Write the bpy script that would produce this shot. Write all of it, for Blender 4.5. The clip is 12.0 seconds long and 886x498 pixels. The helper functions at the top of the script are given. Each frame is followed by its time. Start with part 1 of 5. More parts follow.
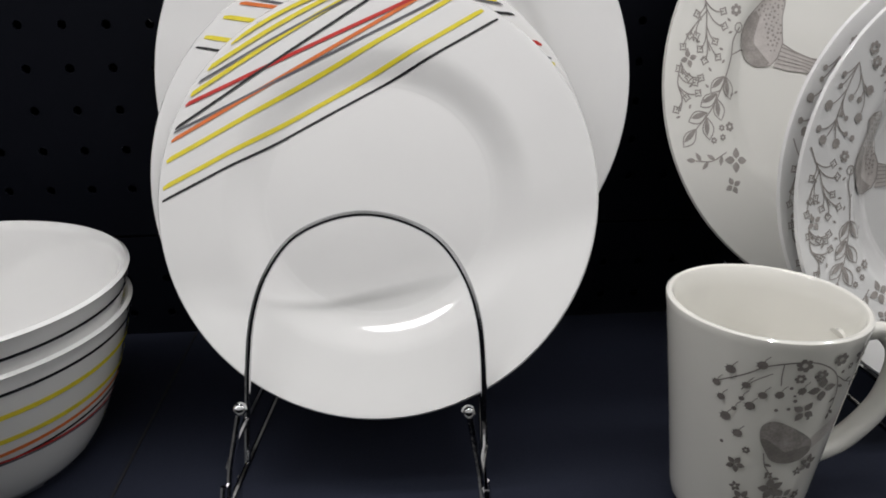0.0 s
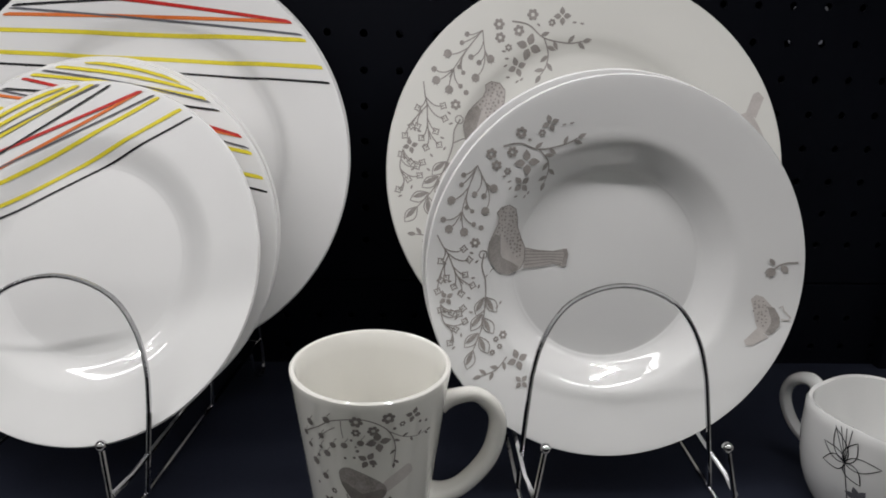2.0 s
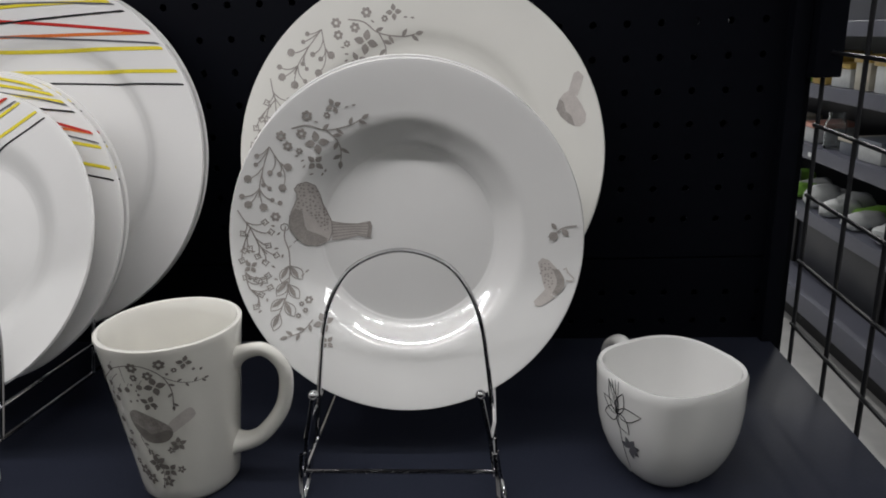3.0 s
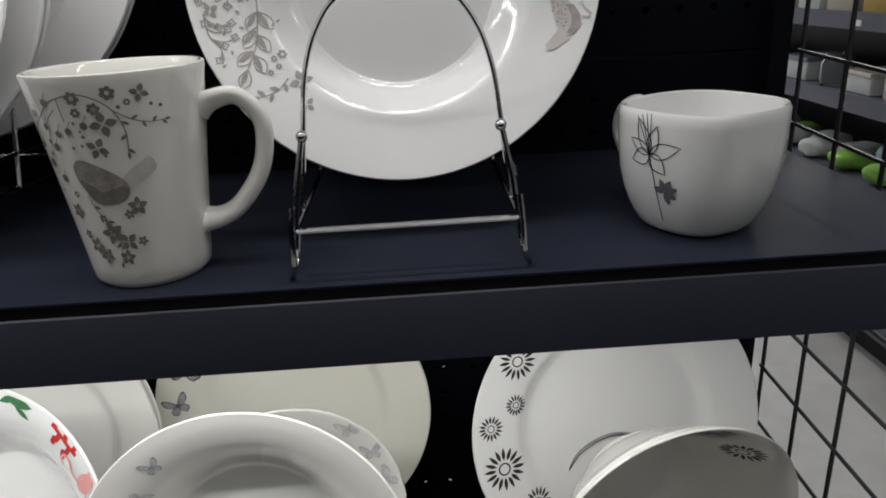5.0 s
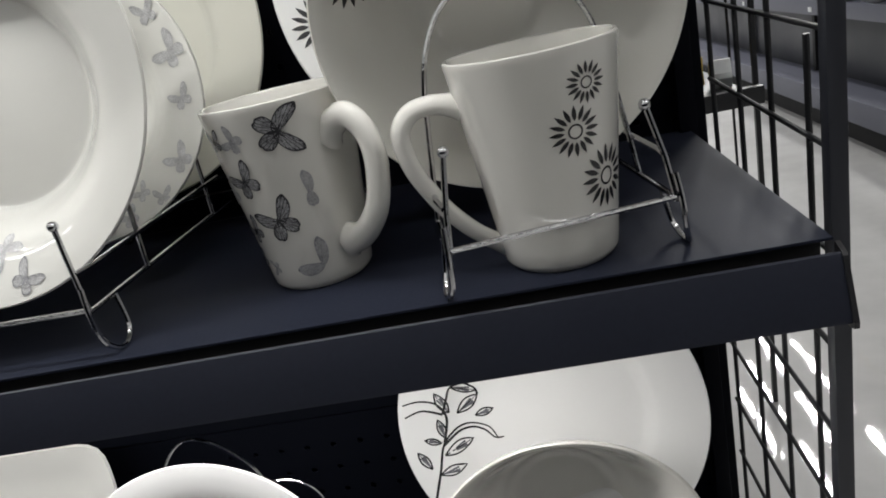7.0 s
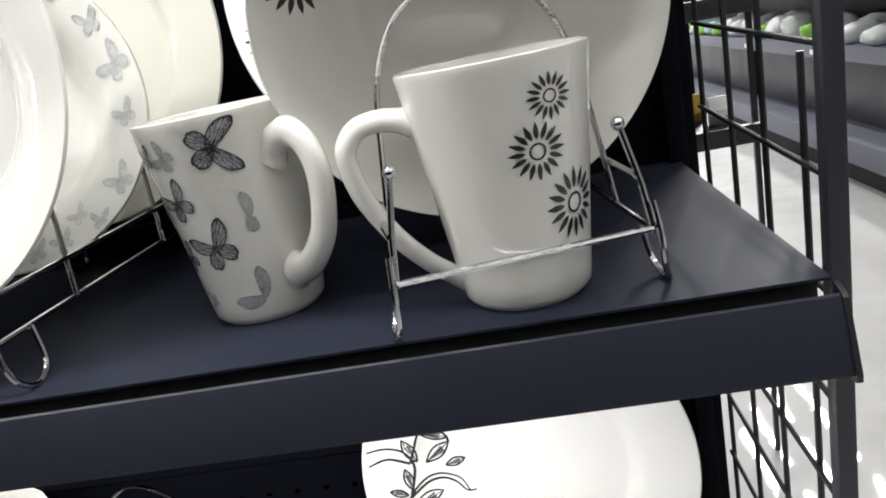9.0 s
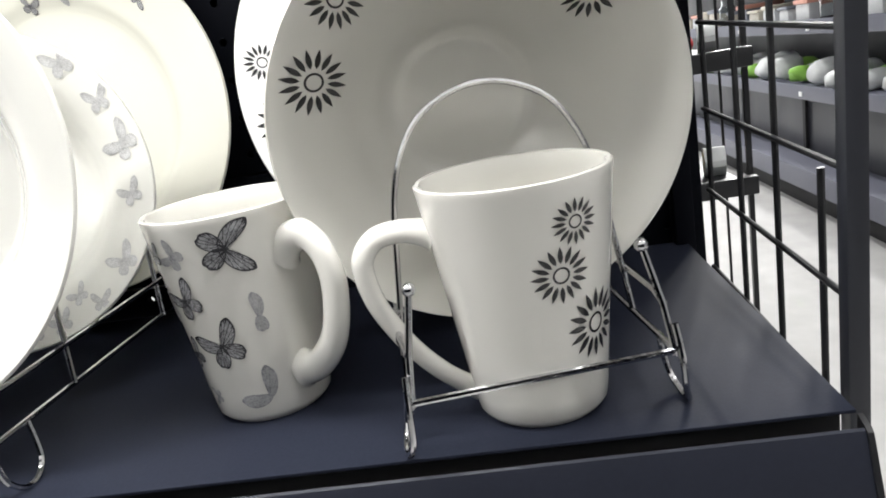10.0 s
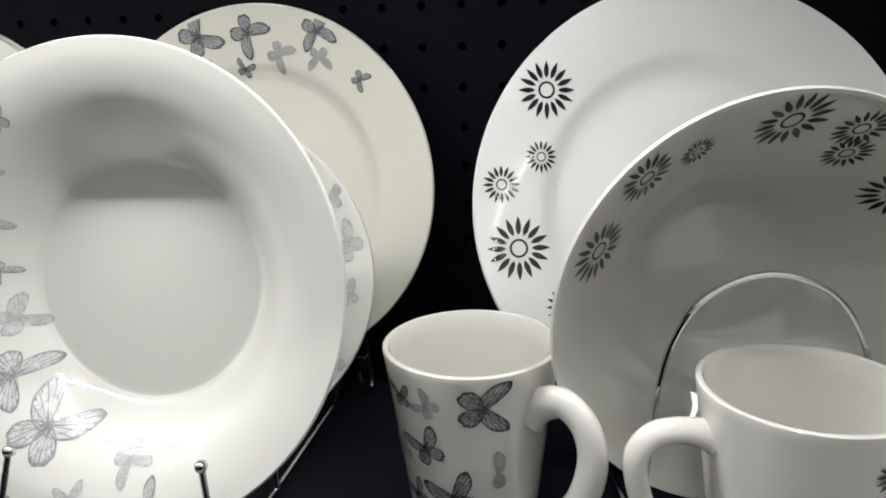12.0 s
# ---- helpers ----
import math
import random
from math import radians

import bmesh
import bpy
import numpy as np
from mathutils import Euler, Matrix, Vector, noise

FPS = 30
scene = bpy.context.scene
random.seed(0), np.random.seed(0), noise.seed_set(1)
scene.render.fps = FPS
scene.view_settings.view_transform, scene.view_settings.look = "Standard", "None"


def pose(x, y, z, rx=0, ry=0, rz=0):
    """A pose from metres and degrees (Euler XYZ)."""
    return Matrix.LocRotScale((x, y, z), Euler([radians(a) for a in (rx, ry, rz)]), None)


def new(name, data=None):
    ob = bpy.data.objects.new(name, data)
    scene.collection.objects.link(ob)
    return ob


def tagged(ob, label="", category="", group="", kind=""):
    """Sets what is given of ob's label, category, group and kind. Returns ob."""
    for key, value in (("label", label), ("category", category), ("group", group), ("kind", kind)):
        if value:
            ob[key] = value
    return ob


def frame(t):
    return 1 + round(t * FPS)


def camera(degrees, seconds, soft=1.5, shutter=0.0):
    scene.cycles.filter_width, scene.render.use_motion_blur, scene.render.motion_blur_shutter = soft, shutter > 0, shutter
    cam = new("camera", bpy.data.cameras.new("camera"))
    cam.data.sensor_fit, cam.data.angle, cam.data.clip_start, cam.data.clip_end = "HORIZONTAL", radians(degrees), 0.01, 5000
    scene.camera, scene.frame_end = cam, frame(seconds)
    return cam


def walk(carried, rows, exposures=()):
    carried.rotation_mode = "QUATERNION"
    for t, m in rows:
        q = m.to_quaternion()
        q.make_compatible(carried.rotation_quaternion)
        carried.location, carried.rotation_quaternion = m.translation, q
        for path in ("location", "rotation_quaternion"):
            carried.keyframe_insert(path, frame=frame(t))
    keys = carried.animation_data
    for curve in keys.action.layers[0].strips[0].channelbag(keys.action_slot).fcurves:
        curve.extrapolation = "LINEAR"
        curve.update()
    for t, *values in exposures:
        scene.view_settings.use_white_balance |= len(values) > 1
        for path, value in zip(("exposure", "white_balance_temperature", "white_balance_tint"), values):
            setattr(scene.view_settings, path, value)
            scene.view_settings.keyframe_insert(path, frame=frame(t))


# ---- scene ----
cam = camera(64.53, 12.0, soft=1.8)
ROWS = [
    (0.0, -0.0406, -0.2357, 1.4589, 69.44, 0.13, -5.21),
    (0.5, 0.0476, -0.2683, 1.4631, 69.28, 0.59, -1.68),
    (1.0, 0.1379, -0.2810, 1.4765, 69.57, 1.81, 2.07),
    (1.5, 0.1600, -0.2785, 1.4917, 69.36, 2.01, -2.64),
    (2.0, 0.1547, -0.3022, 1.5045, 71.68, -1.37, -2.21),
    (2.5, 0.2741, -0.3317, 1.4950, 72.87, -0.31, 1.91),
    (2.7, 0.3152, -0.3441, 1.4923, 72.73, 1.06, 2.39),
    (4.3, 0.3567, -0.3559, 1.4428, 73.79, 2.06, 7.54),
    (4.5, 0.3517, -0.3431, 1.4147, 71.78, 2.79, 5.78),
    (5.0, 0.2847, -0.3305, 1.3550, 69.20, 2.96, -2.62),
    (5.5, 0.3247, -0.3184, 1.2633, 69.16, 3.77, -3.77),
    (6.0, 0.3763, -0.3257, 1.1711, 67.94, 7.35, -0.19),
    (6.5, 0.4022, -0.3178, 1.0861, 68.49, 10.98, 3.43),
    (7.0, 0.4473, -0.3189, 0.9816, 69.82, 12.29, 3.60),
    (7.2, 0.4646, -0.3195, 0.9483, 72.11, 13.31, 3.76),
    (8.8, 0.4649, -0.2865, 0.9514, 72.31, 11.90, 4.58),
    (9.0, 0.4660, -0.2804, 0.9621, 72.88, 11.36, 4.23),
    (9.5, 0.4587, -0.2738, 0.9763, 73.73, 10.53, 4.12),
    (10.0, 0.4582, -0.2633, 1.0011, 74.49, 9.60, 3.62),
    (10.5, 0.4437, -0.2553, 1.0203, 75.07, 8.35, 3.74),
    (11.0, 0.3959, -0.2464, 1.0484, 74.92, 5.66, 5.71),
    (11.5, 0.3676, -0.2398, 1.0612, 75.19, 3.28, 7.07),
    (12.0, 0.3509, -0.2419, 1.0844, 74.69, 1.95, 7.82),
]
walk(cam, [(t, pose(x, y, z, rx, ry, rz)) for t, x, y, z, rx, ry, rz in ROWS],
     exposures=[(0.0, -0.10), (1.0, 0.04), (1.5, -0.02), (2.5, -0.20), (5.0, -0.02), (6.0, 0.34), (7.2, 0.40), (8.8, 1.08), (10.0, 1.38), (11.2, 1.02), (12.0, 0.55)])

# ---------- world and lights ----------
world = bpy.data.worlds.new("store_air")
scene.world = world
world.use_nodes = True
world.node_tree.nodes["Background"].inputs[0].default_value = (0.80, 0.88, 1.0, 1)
world.node_tree.nodes["Background"].inputs[1].default_value = 0.02

CEILING = 3.4


def strip_lamp(x, y, length, watts, yaw, width):
    data = bpy.data.lights.new("strip_light", "AREA")
    data.shape, data.size, data.size_y = "RECTANGLE", width, length
    data.energy, data.color = watts, (1.0, 0.99, 0.98)
    lamp = new("strip_light_glow", data)
    lamp.matrix_world = pose(x, y, CEILING - 0.13, 0, 0, yaw)
    return lamp


# x, y, length, watts, turn, width: the row of tubes over this aisle, close to the shelf fronts
STRIPS = [(-3.3 + 1.32 * q, -0.56, 1.26, 5.0, 90, 0.08) for q in range(6)]
# staggered tubes over the aisle beyond
STRIPS += [(x, 0.5 * (a + b), b - a, 20 * (b - a), 0, 0.045) for x, a, b in ((2.15, 4.8, 5.9), (2.36, 3.2, 4.9), (2.37, 5.3, 6.3), (2.62, 4.6, 5.65), (2.65, 6.0, 7.0), (2.94, 5.3, 6.6), (2.95, 3.8, 5.0), (3.35, 4.8, 6.0), (4.00, 6.1, 7.3))]
# further strips, unseen and added only to brighten the far aisle
STRIPS += [(-1.4, 4.6, 4.2, 40, 0, 0.06), (5.2, 3.6, 4.2, 26, 0, 0.06), (1.25, 3.4, 2.4, 14, 0, 0.045), (1.25, 6.4, 2.4, 40, 0, 0.045)]
for row in STRIPS:
    strip_lamp(*row)

# fill troughs added over the aisles behind, which shine up at the white ceiling
FILL_TROUGHS = [(x, y) for y in (-1.8, -3.2, -4.6) for x in (-2.6, 2.2)]
HANG = 1.15
for x, y in FILL_TROUGHS:
    lamp = strip_lamp(x, y, 4.4, 14, 90, 0.045)
    lamp.name, lamp.matrix_world = "fill_trough_glow", pose(x, y, CEILING - HANG, 180, 0, 90)

# slim strips of small lamps behind the front edge of each shelf, shining on the shelf below
SHELF_LAMPS = [(1.680, 2.05, -0.63, (1.0, 0.975, 0.985)), (1.2134, 1.62, -0.63, (0.995, 0.99, 0.975)), (0.8375, 1.8, -0.63, (1.0, 0.985, 0.97))]
LAMP_RIGHT = 0.46
for z, watts, left, tint in SHELF_LAMPS:
    data = bpy.data.lights.new("shelf_strip", "AREA")
    data.shape, data.size, data.size_y = "RECTANGLE", LAMP_RIGHT - left, 0.0018
    data.energy, data.color = watts, tint
    lamp = new("shelf_strip_glow", data)
    lamp.matrix_world = pose(0.5 * (left + LAMP_RIGHT), 0.021, z - 0.0145, 6, 0, 0)

# ---------- materials ----------
def material(name, base, rough=0.5, metal=0.0, coat=0.0, vary=0.08, grain=60.0, bump=0.05, grime=None, spec=0.5, big=5.0, rough_vary=0.05):
    m = bpy.data.materials.new(name)
    m.use_nodes = True
    n, l = m.node_tree.nodes, m.node_tree.links
    b = n["Principled BSDF"]
    b.inputs["Metallic"].default_value = metal
    b.inputs["Coat Weight"].default_value = coat
    b.inputs["Coat Roughness"].default_value = 0.04
    b.inputs["Specular IOR Level"].default_value = spec
    co = n.new("ShaderNodeTexCoord")
    fine, wide = n.new("ShaderNodeTexNoise"), n.new("ShaderNodeTexNoise")
    fine.inputs["Scale"].default_value, fine.inputs["Detail"].default_value = grain, 6
    wide.inputs["Scale"].default_value, wide.inputs["Detail"].default_value = big, 4
    l.new(co.outputs["Object"], fine.inputs["Vector"])
    l.new(co.outputs["Object"], wide.inputs["Vector"])
    add = n.new("ShaderNodeMath")
    add.operation = "ADD"
    l.new(fine.outputs["Fac"], add.inputs[0])
    l.new(wide.outputs["Fac"], add.inputs[1])
    ramp = n.new("ShaderNodeMapRange")
    ramp.inputs["From Min"].default_value, ramp.inputs["From Max"].default_value = 0.6, 1.4
    l.new(add.outputs[0], ramp.inputs["Value"])
    mix = n.new("ShaderNodeMix")
    mix.data_type = "RGBA"
    lo = grime or [c * (1 - vary) for c in base]
    mix.inputs["A"].default_value = (*lo, 1)
    mix.inputs["B"].default_value = (*[min(1, c * (1 + vary)) for c in base], 1)
    l.new(ramp.outputs[0], mix.inputs["Factor"])
    l.new(mix.outputs["Result"], b.inputs["Base Color"])
    rr = n.new("ShaderNodeMapRange")
    rr.inputs["From Min"].default_value, rr.inputs["From Max"].default_value = 0.3, 0.7
    rr.inputs["To Min"].default_value, rr.inputs["To Max"].default_value = max(0.02, rough - rough_vary), min(1, rough + rough_vary)
    l.new(wide.outputs["Fac"], rr.inputs["Value"])
    l.new(rr.outputs[0], b.inputs["Roughness"])
    if bump:
        bp = n.new("ShaderNodeBump")
        bp.inputs["Strength"].default_value, bp.inputs["Distance"].default_value = bump, 0.001
        l.new(fine.outputs["Fac"], bp.inputs["Height"])
        l.new(bp.outputs[0], b.inputs["Normal"])
    return m


PORCELAIN = material("white_porcelain", (0.80, 0.80, 0.79), 0.035, coat=0.8, vary=0.015, grain=30, bump=0, big=9, rough_vary=0.01)
IVORY = material("ivory_porcelain", (0.78, 0.775, 0.73), 0.035, coat=0.8, vary=0.015, grain=30, bump=0, big=9, rough_vary=0.01)
CREAMWARE = material("cream_porcelain", (0.80, 0.79, 0.70), 0.035, coat=0.8, vary=0.015, grain=30, bump=0, big=9, rough_vary=0.01)
BONE = material("bone_porcelain", (0.78, 0.768, 0.718), 0.035, coat=0.8, vary=0.02, grain=30, bump=0, big=9, rough_vary=0.015)
STEEL = material("chrome_wire", (0.60, 0.60, 0.615), 0.06, metal=1.0, vary=0.12, grain=420, bump=0.12, big=60, rough_vary=0.06)
DECK = material("dark_powder_coated_shelf", (0.0215, 0.0248, 0.0385), 0.46, vary=0.13, grain=700, bump=0.05, big=6, rough_vary=0.08)
DECK.node_tree.nodes["Principled BSDF"].inputs["Specular IOR Level"].default_value = 0.04
LIP = material("dark_price_rail", (0.0245, 0.0275, 0.041), 0.46, vary=0.09, grain=300, bump=0.05, big=4, rough_vary=0.06, spec=0.25)
PEG = material("dark_pegboard", (0.0032, 0.0039, 0.0070), 0.6, spec=0.08, vary=0.10, grain=300, bump=0.08, big=4)
WIRE = material("black_mesh_wire", (0.012, 0.0125, 0.015), 0.45, vary=0.15, grain=120, bump=0.06)
POST = material("dark_grey_post", (0.030, 0.032, 0.040), 0.42, vary=0.08, grain=200, bump=0.06)
GAP = material("black_trim_and_groove_shade", (0.012, 0.012, 0.014), 0.7, vary=0.1)
FLOOR = material("polished_grey_floor", (0.50, 0.497, 0.488), 0.035, vary=0.12, grain=9, bump=0.25, big=1.2, rough_vary=0.012)
WALL = material("store_wall_paint", (0.62, 0.63, 0.64), 0.7, vary=0.05)
CEIL = material("white_store_ceiling", (0.76, 0.76, 0.75), 0.8, vary=0.05)
FARMETAL = material("far_shelf_grey", (0.115, 0.12, 0.155), 0.45, vary=0.08, grain=90, bump=0.05, big=2)


def ink(name, base, vary=0.25):
    return material(name, base, 0.22, coat=0.3, vary=vary, grain=900, bump=0.0, big=160)


BLACK_INK, CHARCOAL_INK = ink("black_glaze_print", (0.018, 0.018, 0.020)), ink("charcoal_glaze_print", (0.13, 0.13, 0.145))
FAINT_INK, PALEST_INK = ink("faint_grey_glaze_print", (0.52, 0.52, 0.525), 0.3), ink("palest_grey_glaze_print", (0.63, 0.63, 0.63), 0.3)
DEEP_TAUPE = ink("deep_taupe_glaze_print", (0.20, 0.18, 0.168))
MID_INK, SOFT_INK = ink("mid_grey_glaze_print", (0.38, 0.38, 0.395), 0.7), ink("soft_grey_glaze_print", (0.32, 0.32, 0.335), 0.4)
GREY_INK, PALE_INK = ink("grey_glaze_print", (0.33, 0.33, 0.34)), ink("pale_grey_glaze_print", (0.46, 0.46, 0.46))
TAUPE_INK, TAUPE_PALE = ink("taupe_glaze_print", (0.355, 0.33, 0.31)), ink("pale_taupe_glaze_print", (0.56, 0.525, 0.50), 0.12)
SLATE_INK = ink("slate_glaze_print", (0.06, 0.06, 0.066), 0.4)
MUG_TAUPE = ink("brown_grey_glaze_print", (0.29, 0.265, 0.25), 0.4)
YELLOW_INK, RED_INK = ink("yellow_glaze_print", (0.78, 0.66, 0.05), 0.1), ink("red_glaze_print", (0.52, 0.035, 0.03), 0.15)
ORANGE_INK, BLUE_INK = ink("orange_glaze_print", (0.72, 0.19, 0.05), 0.12), ink("blue_glaze_print", (0.03, 0.05, 0.26), 0.2)
GREEN_INK, PINK_INK = ink("green_glaze_print", (0.06, 0.18, 0.08), 0.2), ink("pink_glaze_print", (0.78, 0.36, 0.34), 0.12)


# ---------- mesh helpers ----------
def finish(name, bm, mat, sharp=38):
    bmesh.ops.recalc_face_normals(bm, faces=bm.faces)
    me = bpy.data.meshes.new(name)
    bm.to_mesh(me)
    bm.free()
    me.materials.append(mat)
    for p in me.polygons:
        p.use_smooth = True
    me.set_sharp_from_angle(angle=radians(sharp))
    return me


def part(name, bm, mat, parent=None, label="", sharp=38):
    ob = new(name, finish(name, bm, mat, sharp))
    ob.parent = parent
    return tagged(ob, label)


def thing(name, m, label, category, group="", kind=""):
    ob = new(name)
    ob.empty_display_size = 0.05
    ob.matrix_world = m
    return tagged(ob, label, category, group, kind)


def box(bm, x0, x1, y0, y1, z0, z1, bevel=0.0):
    vs = [bm.verts.new(p) for p in ((x0, y0, z0), (x1, y0, z0), (x1, y1, z0), (x0, y1, z0), (x0, y0, z1), (x1, y0, z1), (x1, y1, z1), (x0, y1, z1))]
    fs = [bm.faces.new([vs[i] for i in f]) for f in ((3, 2, 1, 0), (4, 5, 6, 7), (0, 1, 5, 4), (1, 2, 6, 5), (2, 3, 7, 6), (3, 0, 4, 7))]
    if bevel:
        es = list({e for f in fs for e in f.edges})
        bmesh.ops.bevel(bm, geom=es, offset=bevel, segments=2, affect="EDGES", profile=0.6)
    return bm


def boxes(*rows, bevel=0.0):
    bm = bmesh.new()
    for r in rows:
        box(bm, *r, bevel=bevel)
    return bm


def smooth_line(pts, steps=8, closed=False):
    """Points of a Catmull-Rom line through pts."""
    out, n = [], len(pts)
    p = [Vector(q) for q in pts]
    for i in range(n if closed else n - 1):
        a, b, c, d = (p[(i + k) % n] if closed else p[min(max(i + k, 0), n - 1)] for k in (-1, 0, 1, 2))
        for j in range(steps):
            t = j / steps
            out.append(0.5 * (2 * b + (c - a) * t + (2 * a - 5 * b + 4 * c - d) * t * t + (3 * b - a - 3 * c + d) * t ** 3))
    if not closed:
        out.append(p[-1])
    return out


def tube(bm, pts, radius, sides=8, closed=False, flat=1.0, caps=True):
    """A round wire along pts; flat squeezes it across its second axis; radius may be a list."""
    pts = [Vector(q) for q in pts]
    n = len(pts)
    rad = radius if isinstance(radius, (list, tuple)) else [radius] * n
    rings, side = [], None
    for i, q in enumerate(pts):
        a, b = (pts[i - 1], pts[(i + 1) % n]) if closed else (pts[max(i - 1, 0)], pts[min(i + 1, n - 1)])
        way = (b - a).normalized()
        if side is None:
            side = way.orthogonal().normalized() if abs(way.x) > 0.9 else way.cross(Vector((1, 0, 0))).normalized()
        side = (side - way * side.dot(way)).normalized()
        other = way.cross(side)
        rings.append([bm.verts.new(q + rad[i] * (math.cos(k) * side + flat * math.sin(k) * other)) for k in (2 * math.pi * s / sides for s in range(sides))])
    for i in range(n if closed else n - 1):
        r, s = rings[i], rings[(i + 1) % n]
        for k in range(sides):
            bm.faces.new((r[k], r[(k + 1) % sides], s[(k + 1) % sides], s[k]))
    if not closed and caps:
        bm.faces.new(rings[0][::-1])
        bm.faces.new(rings[-1])
    return bm


def ball(bm, at, r):
    bmesh.ops.create_uvsphere(bm, u_segments=12, v_segments=8, radius=r, matrix=Matrix.Translation(at))
    return bm


def lathe(profile, sides=96, square=0.0, turn=0.0):
    """Turns a closed (radius, height) line round z; square above 0 makes the section a rounded square."""
    bm = bmesh.new()
    rings = []
    for r, h in profile:
        ring = []
        for k in range(sides):
            a = 2 * math.pi * k / sides
            s = r
            if square:
                e = 2 + square
                s = r * (abs(math.cos(a + turn)) ** e + abs(math.sin(a + turn)) ** e) ** (-1 / e)
            ring.append(bm.verts.new((s * math.cos(a), s * math.sin(a), h)))
        rings.append(ring)
    for a, b in zip(rings, rings[1:]):
        for k in range(sides):
            bm.faces.new((a[k], a[(k + 1) % sides], b[(k + 1) % sides], b[k]))
    bm.faces.new(rings[0][::-1])
    bm.faces.new(rings[-1])
    return bm


# ---------- printed motifs: flat outlines, later laid on a glazed surface ----------
def lens(x, y, ang, length, width, tip=0.5, n=5):
    """A petal or leaf that starts at x, y."""
    c, s = math.cos(ang), math.sin(ang)
    out = []
    for sgn, order in ((1, range(n + 1)), (-1, range(n - 1, 0, -1))):
        for i in order:
            t = i / n
            w = sgn * 0.5 * width * math.sin(math.pi * t ** (0.5 / tip * 1.0)) if 0 < t < 1 else 0
            out.append((x + c * t * length - s * w, y + s * t * length + c * w))
    return [out]


def disc(x, y, r, n=10, ry=None, ang=0.0):
    ry = ry or r
    c, s = math.cos(ang), math.sin(ang)
    return [[(x + c * r * math.cos(a) - s * ry * math.sin(a), y + s * r * math.cos(a) + c * ry * math.sin(a)) for a in (2 * math.pi * k / n for k in range(n))]]


def stroke(pts, w, w2=None):
    """A line of width w, as a run of four-sided pieces."""
    p = [Vector(q) for q in pts]
    out, n = [], len(p)
    lr = []
    for i, q in enumerate(p):
        d = (p[min(i + 1, n - 1)] - p[max(i - 1, 0)]).normalized()
        k = w + ((w2 if w2 is not None else w) - w) * i / max(1, n - 1)
        o = Vector((-d.y, d.x)) * k / 2
        lr.append((q + o, q - o))
    for a, b in zip(lr, lr[1:]):
        out.append([tuple(a[0]), tuple(a[1]), tuple(b[1]), tuple(b[0])])
    return out


def ring(x, y, r, w, n=20):
    pts = [(x + r * math.cos(2 * math.pi * k / n), y + r * math.sin(2 * math.pi * k / n)) for k in range(n + 1)]
    return stroke(pts, w)


def daisy(x, y, r, petals=16, turn=0.0):
    out = ring(x, y, r * 0.26, r * 0.07)
    for k in range(petals):
        a = turn + 2 * math.pi * k / petals
        out += lens(x + r * 0.40 * math.cos(a), y + r * 0.40 * math.sin(a), a, r * 0.60, r * 0.175, 0.62)
    return out


LOBES = [((0.0, 0.05), (0.30, 0.12), (0.60, 0.165), (0.85, 0.155), (0.98, 0.085), (1.03, 0.015), (0.95, -0.09), (0.85, -0.18), (0.70, -0.25), (0.48, -0.27), (0.22, -0.22), (0.02, -0.10)),
         ((0.0, 0.10), (0.16, 0.21), (0.34, 0.26), (0.52, 0.25), (0.60, 0.17), (0.66, 0.08), (0.63, -0.03), (0.64, -0.12), (0.54, -0.20), (0.36, -0.22), (0.16, -0.17), (0.02, -0.08))]


def four_wing(x, y, r, ang=0.0, only=(0, 1, 2, 3)):
    """Two long and two short rounded lobes that meet in one point: dark outlines, veins and tips, then the fill."""
    dark, fill = [], []
    for lobe, way, side in (((0, 42, 1), (0, 138, -1), (1, -46, 1), (1, -134, -1))[k] for k in only):
        h = ang + radians(way)
        c, s = math.cos(h), math.sin(h)
        p = [(x + r * (c * u - s * v * side), y + r * (s * u + c * v * side)) for u, v in LOBES[lobe]]
        p = [(q.x, q.y) for q in smooth_line([(a, b, 0) for a, b in p], 3, closed=True)]
        fill.append(p)
        dark += stroke(p + p[:1], r * 0.030)
        root, n = p[0], len(p)
        toward = lambda q, t: (root[0] + t * (q[0] - root[0]), root[1] + t * (q[1] - root[1]))
        for i in range(6, n - 5, 4):
            dark += stroke([toward(p[i], 0.22), toward(p[i], 0.62), toward(p[i], 0.97)], r * 0.010, r * 0.020)
            dark += stroke([toward(p[i], 0.66), toward(p[i + 1], 0.56), toward(p[i + 3], 0.64)], r * 0.014)
        for i in range(9, n - 9):
            dark += stroke([p[i], toward(p[i], 0.93 if i % 3 else 0.84)], r * 0.045, r * 0.016)
        dark += stroke([root, toward(p[n // 2], 0.42)], r * 0.085, r * 0.012)
    c, s = math.cos(ang + 0.5 * math.pi), math.sin(ang + 0.5 * math.pi)
    if len(only) == 4:
        dark += disc(x, y, 0.20 * r, 10, 0.045 * r, ang + 0.5 * math.pi)
    for k in (-0.22, 0.22) if len(only) == 4 else ():
        dark += stroke([(x + 0.18 * r * c, y + 0.18 * r * s), (x + r * (0.42 * c - k * s), y + r * (0.42 * s + k * c))], r * 0.012)
    return dark, fill


def curve(pts, steps=5):
    return [(q.x, q.y) for q in smooth_line([(a, b, 0) for a, b in pts], steps)]


def blossom(x, y, r, turn=0.0, petals=4):
    out = []
    for k in range(petals):
        a = turn + 2 * math.pi * k / petals
        out += lens(x + 0.12 * r * math.cos(a), y + 0.12 * r * math.sin(a), a, r * 0.9, r * 0.62, 0.62, 4)
    return out


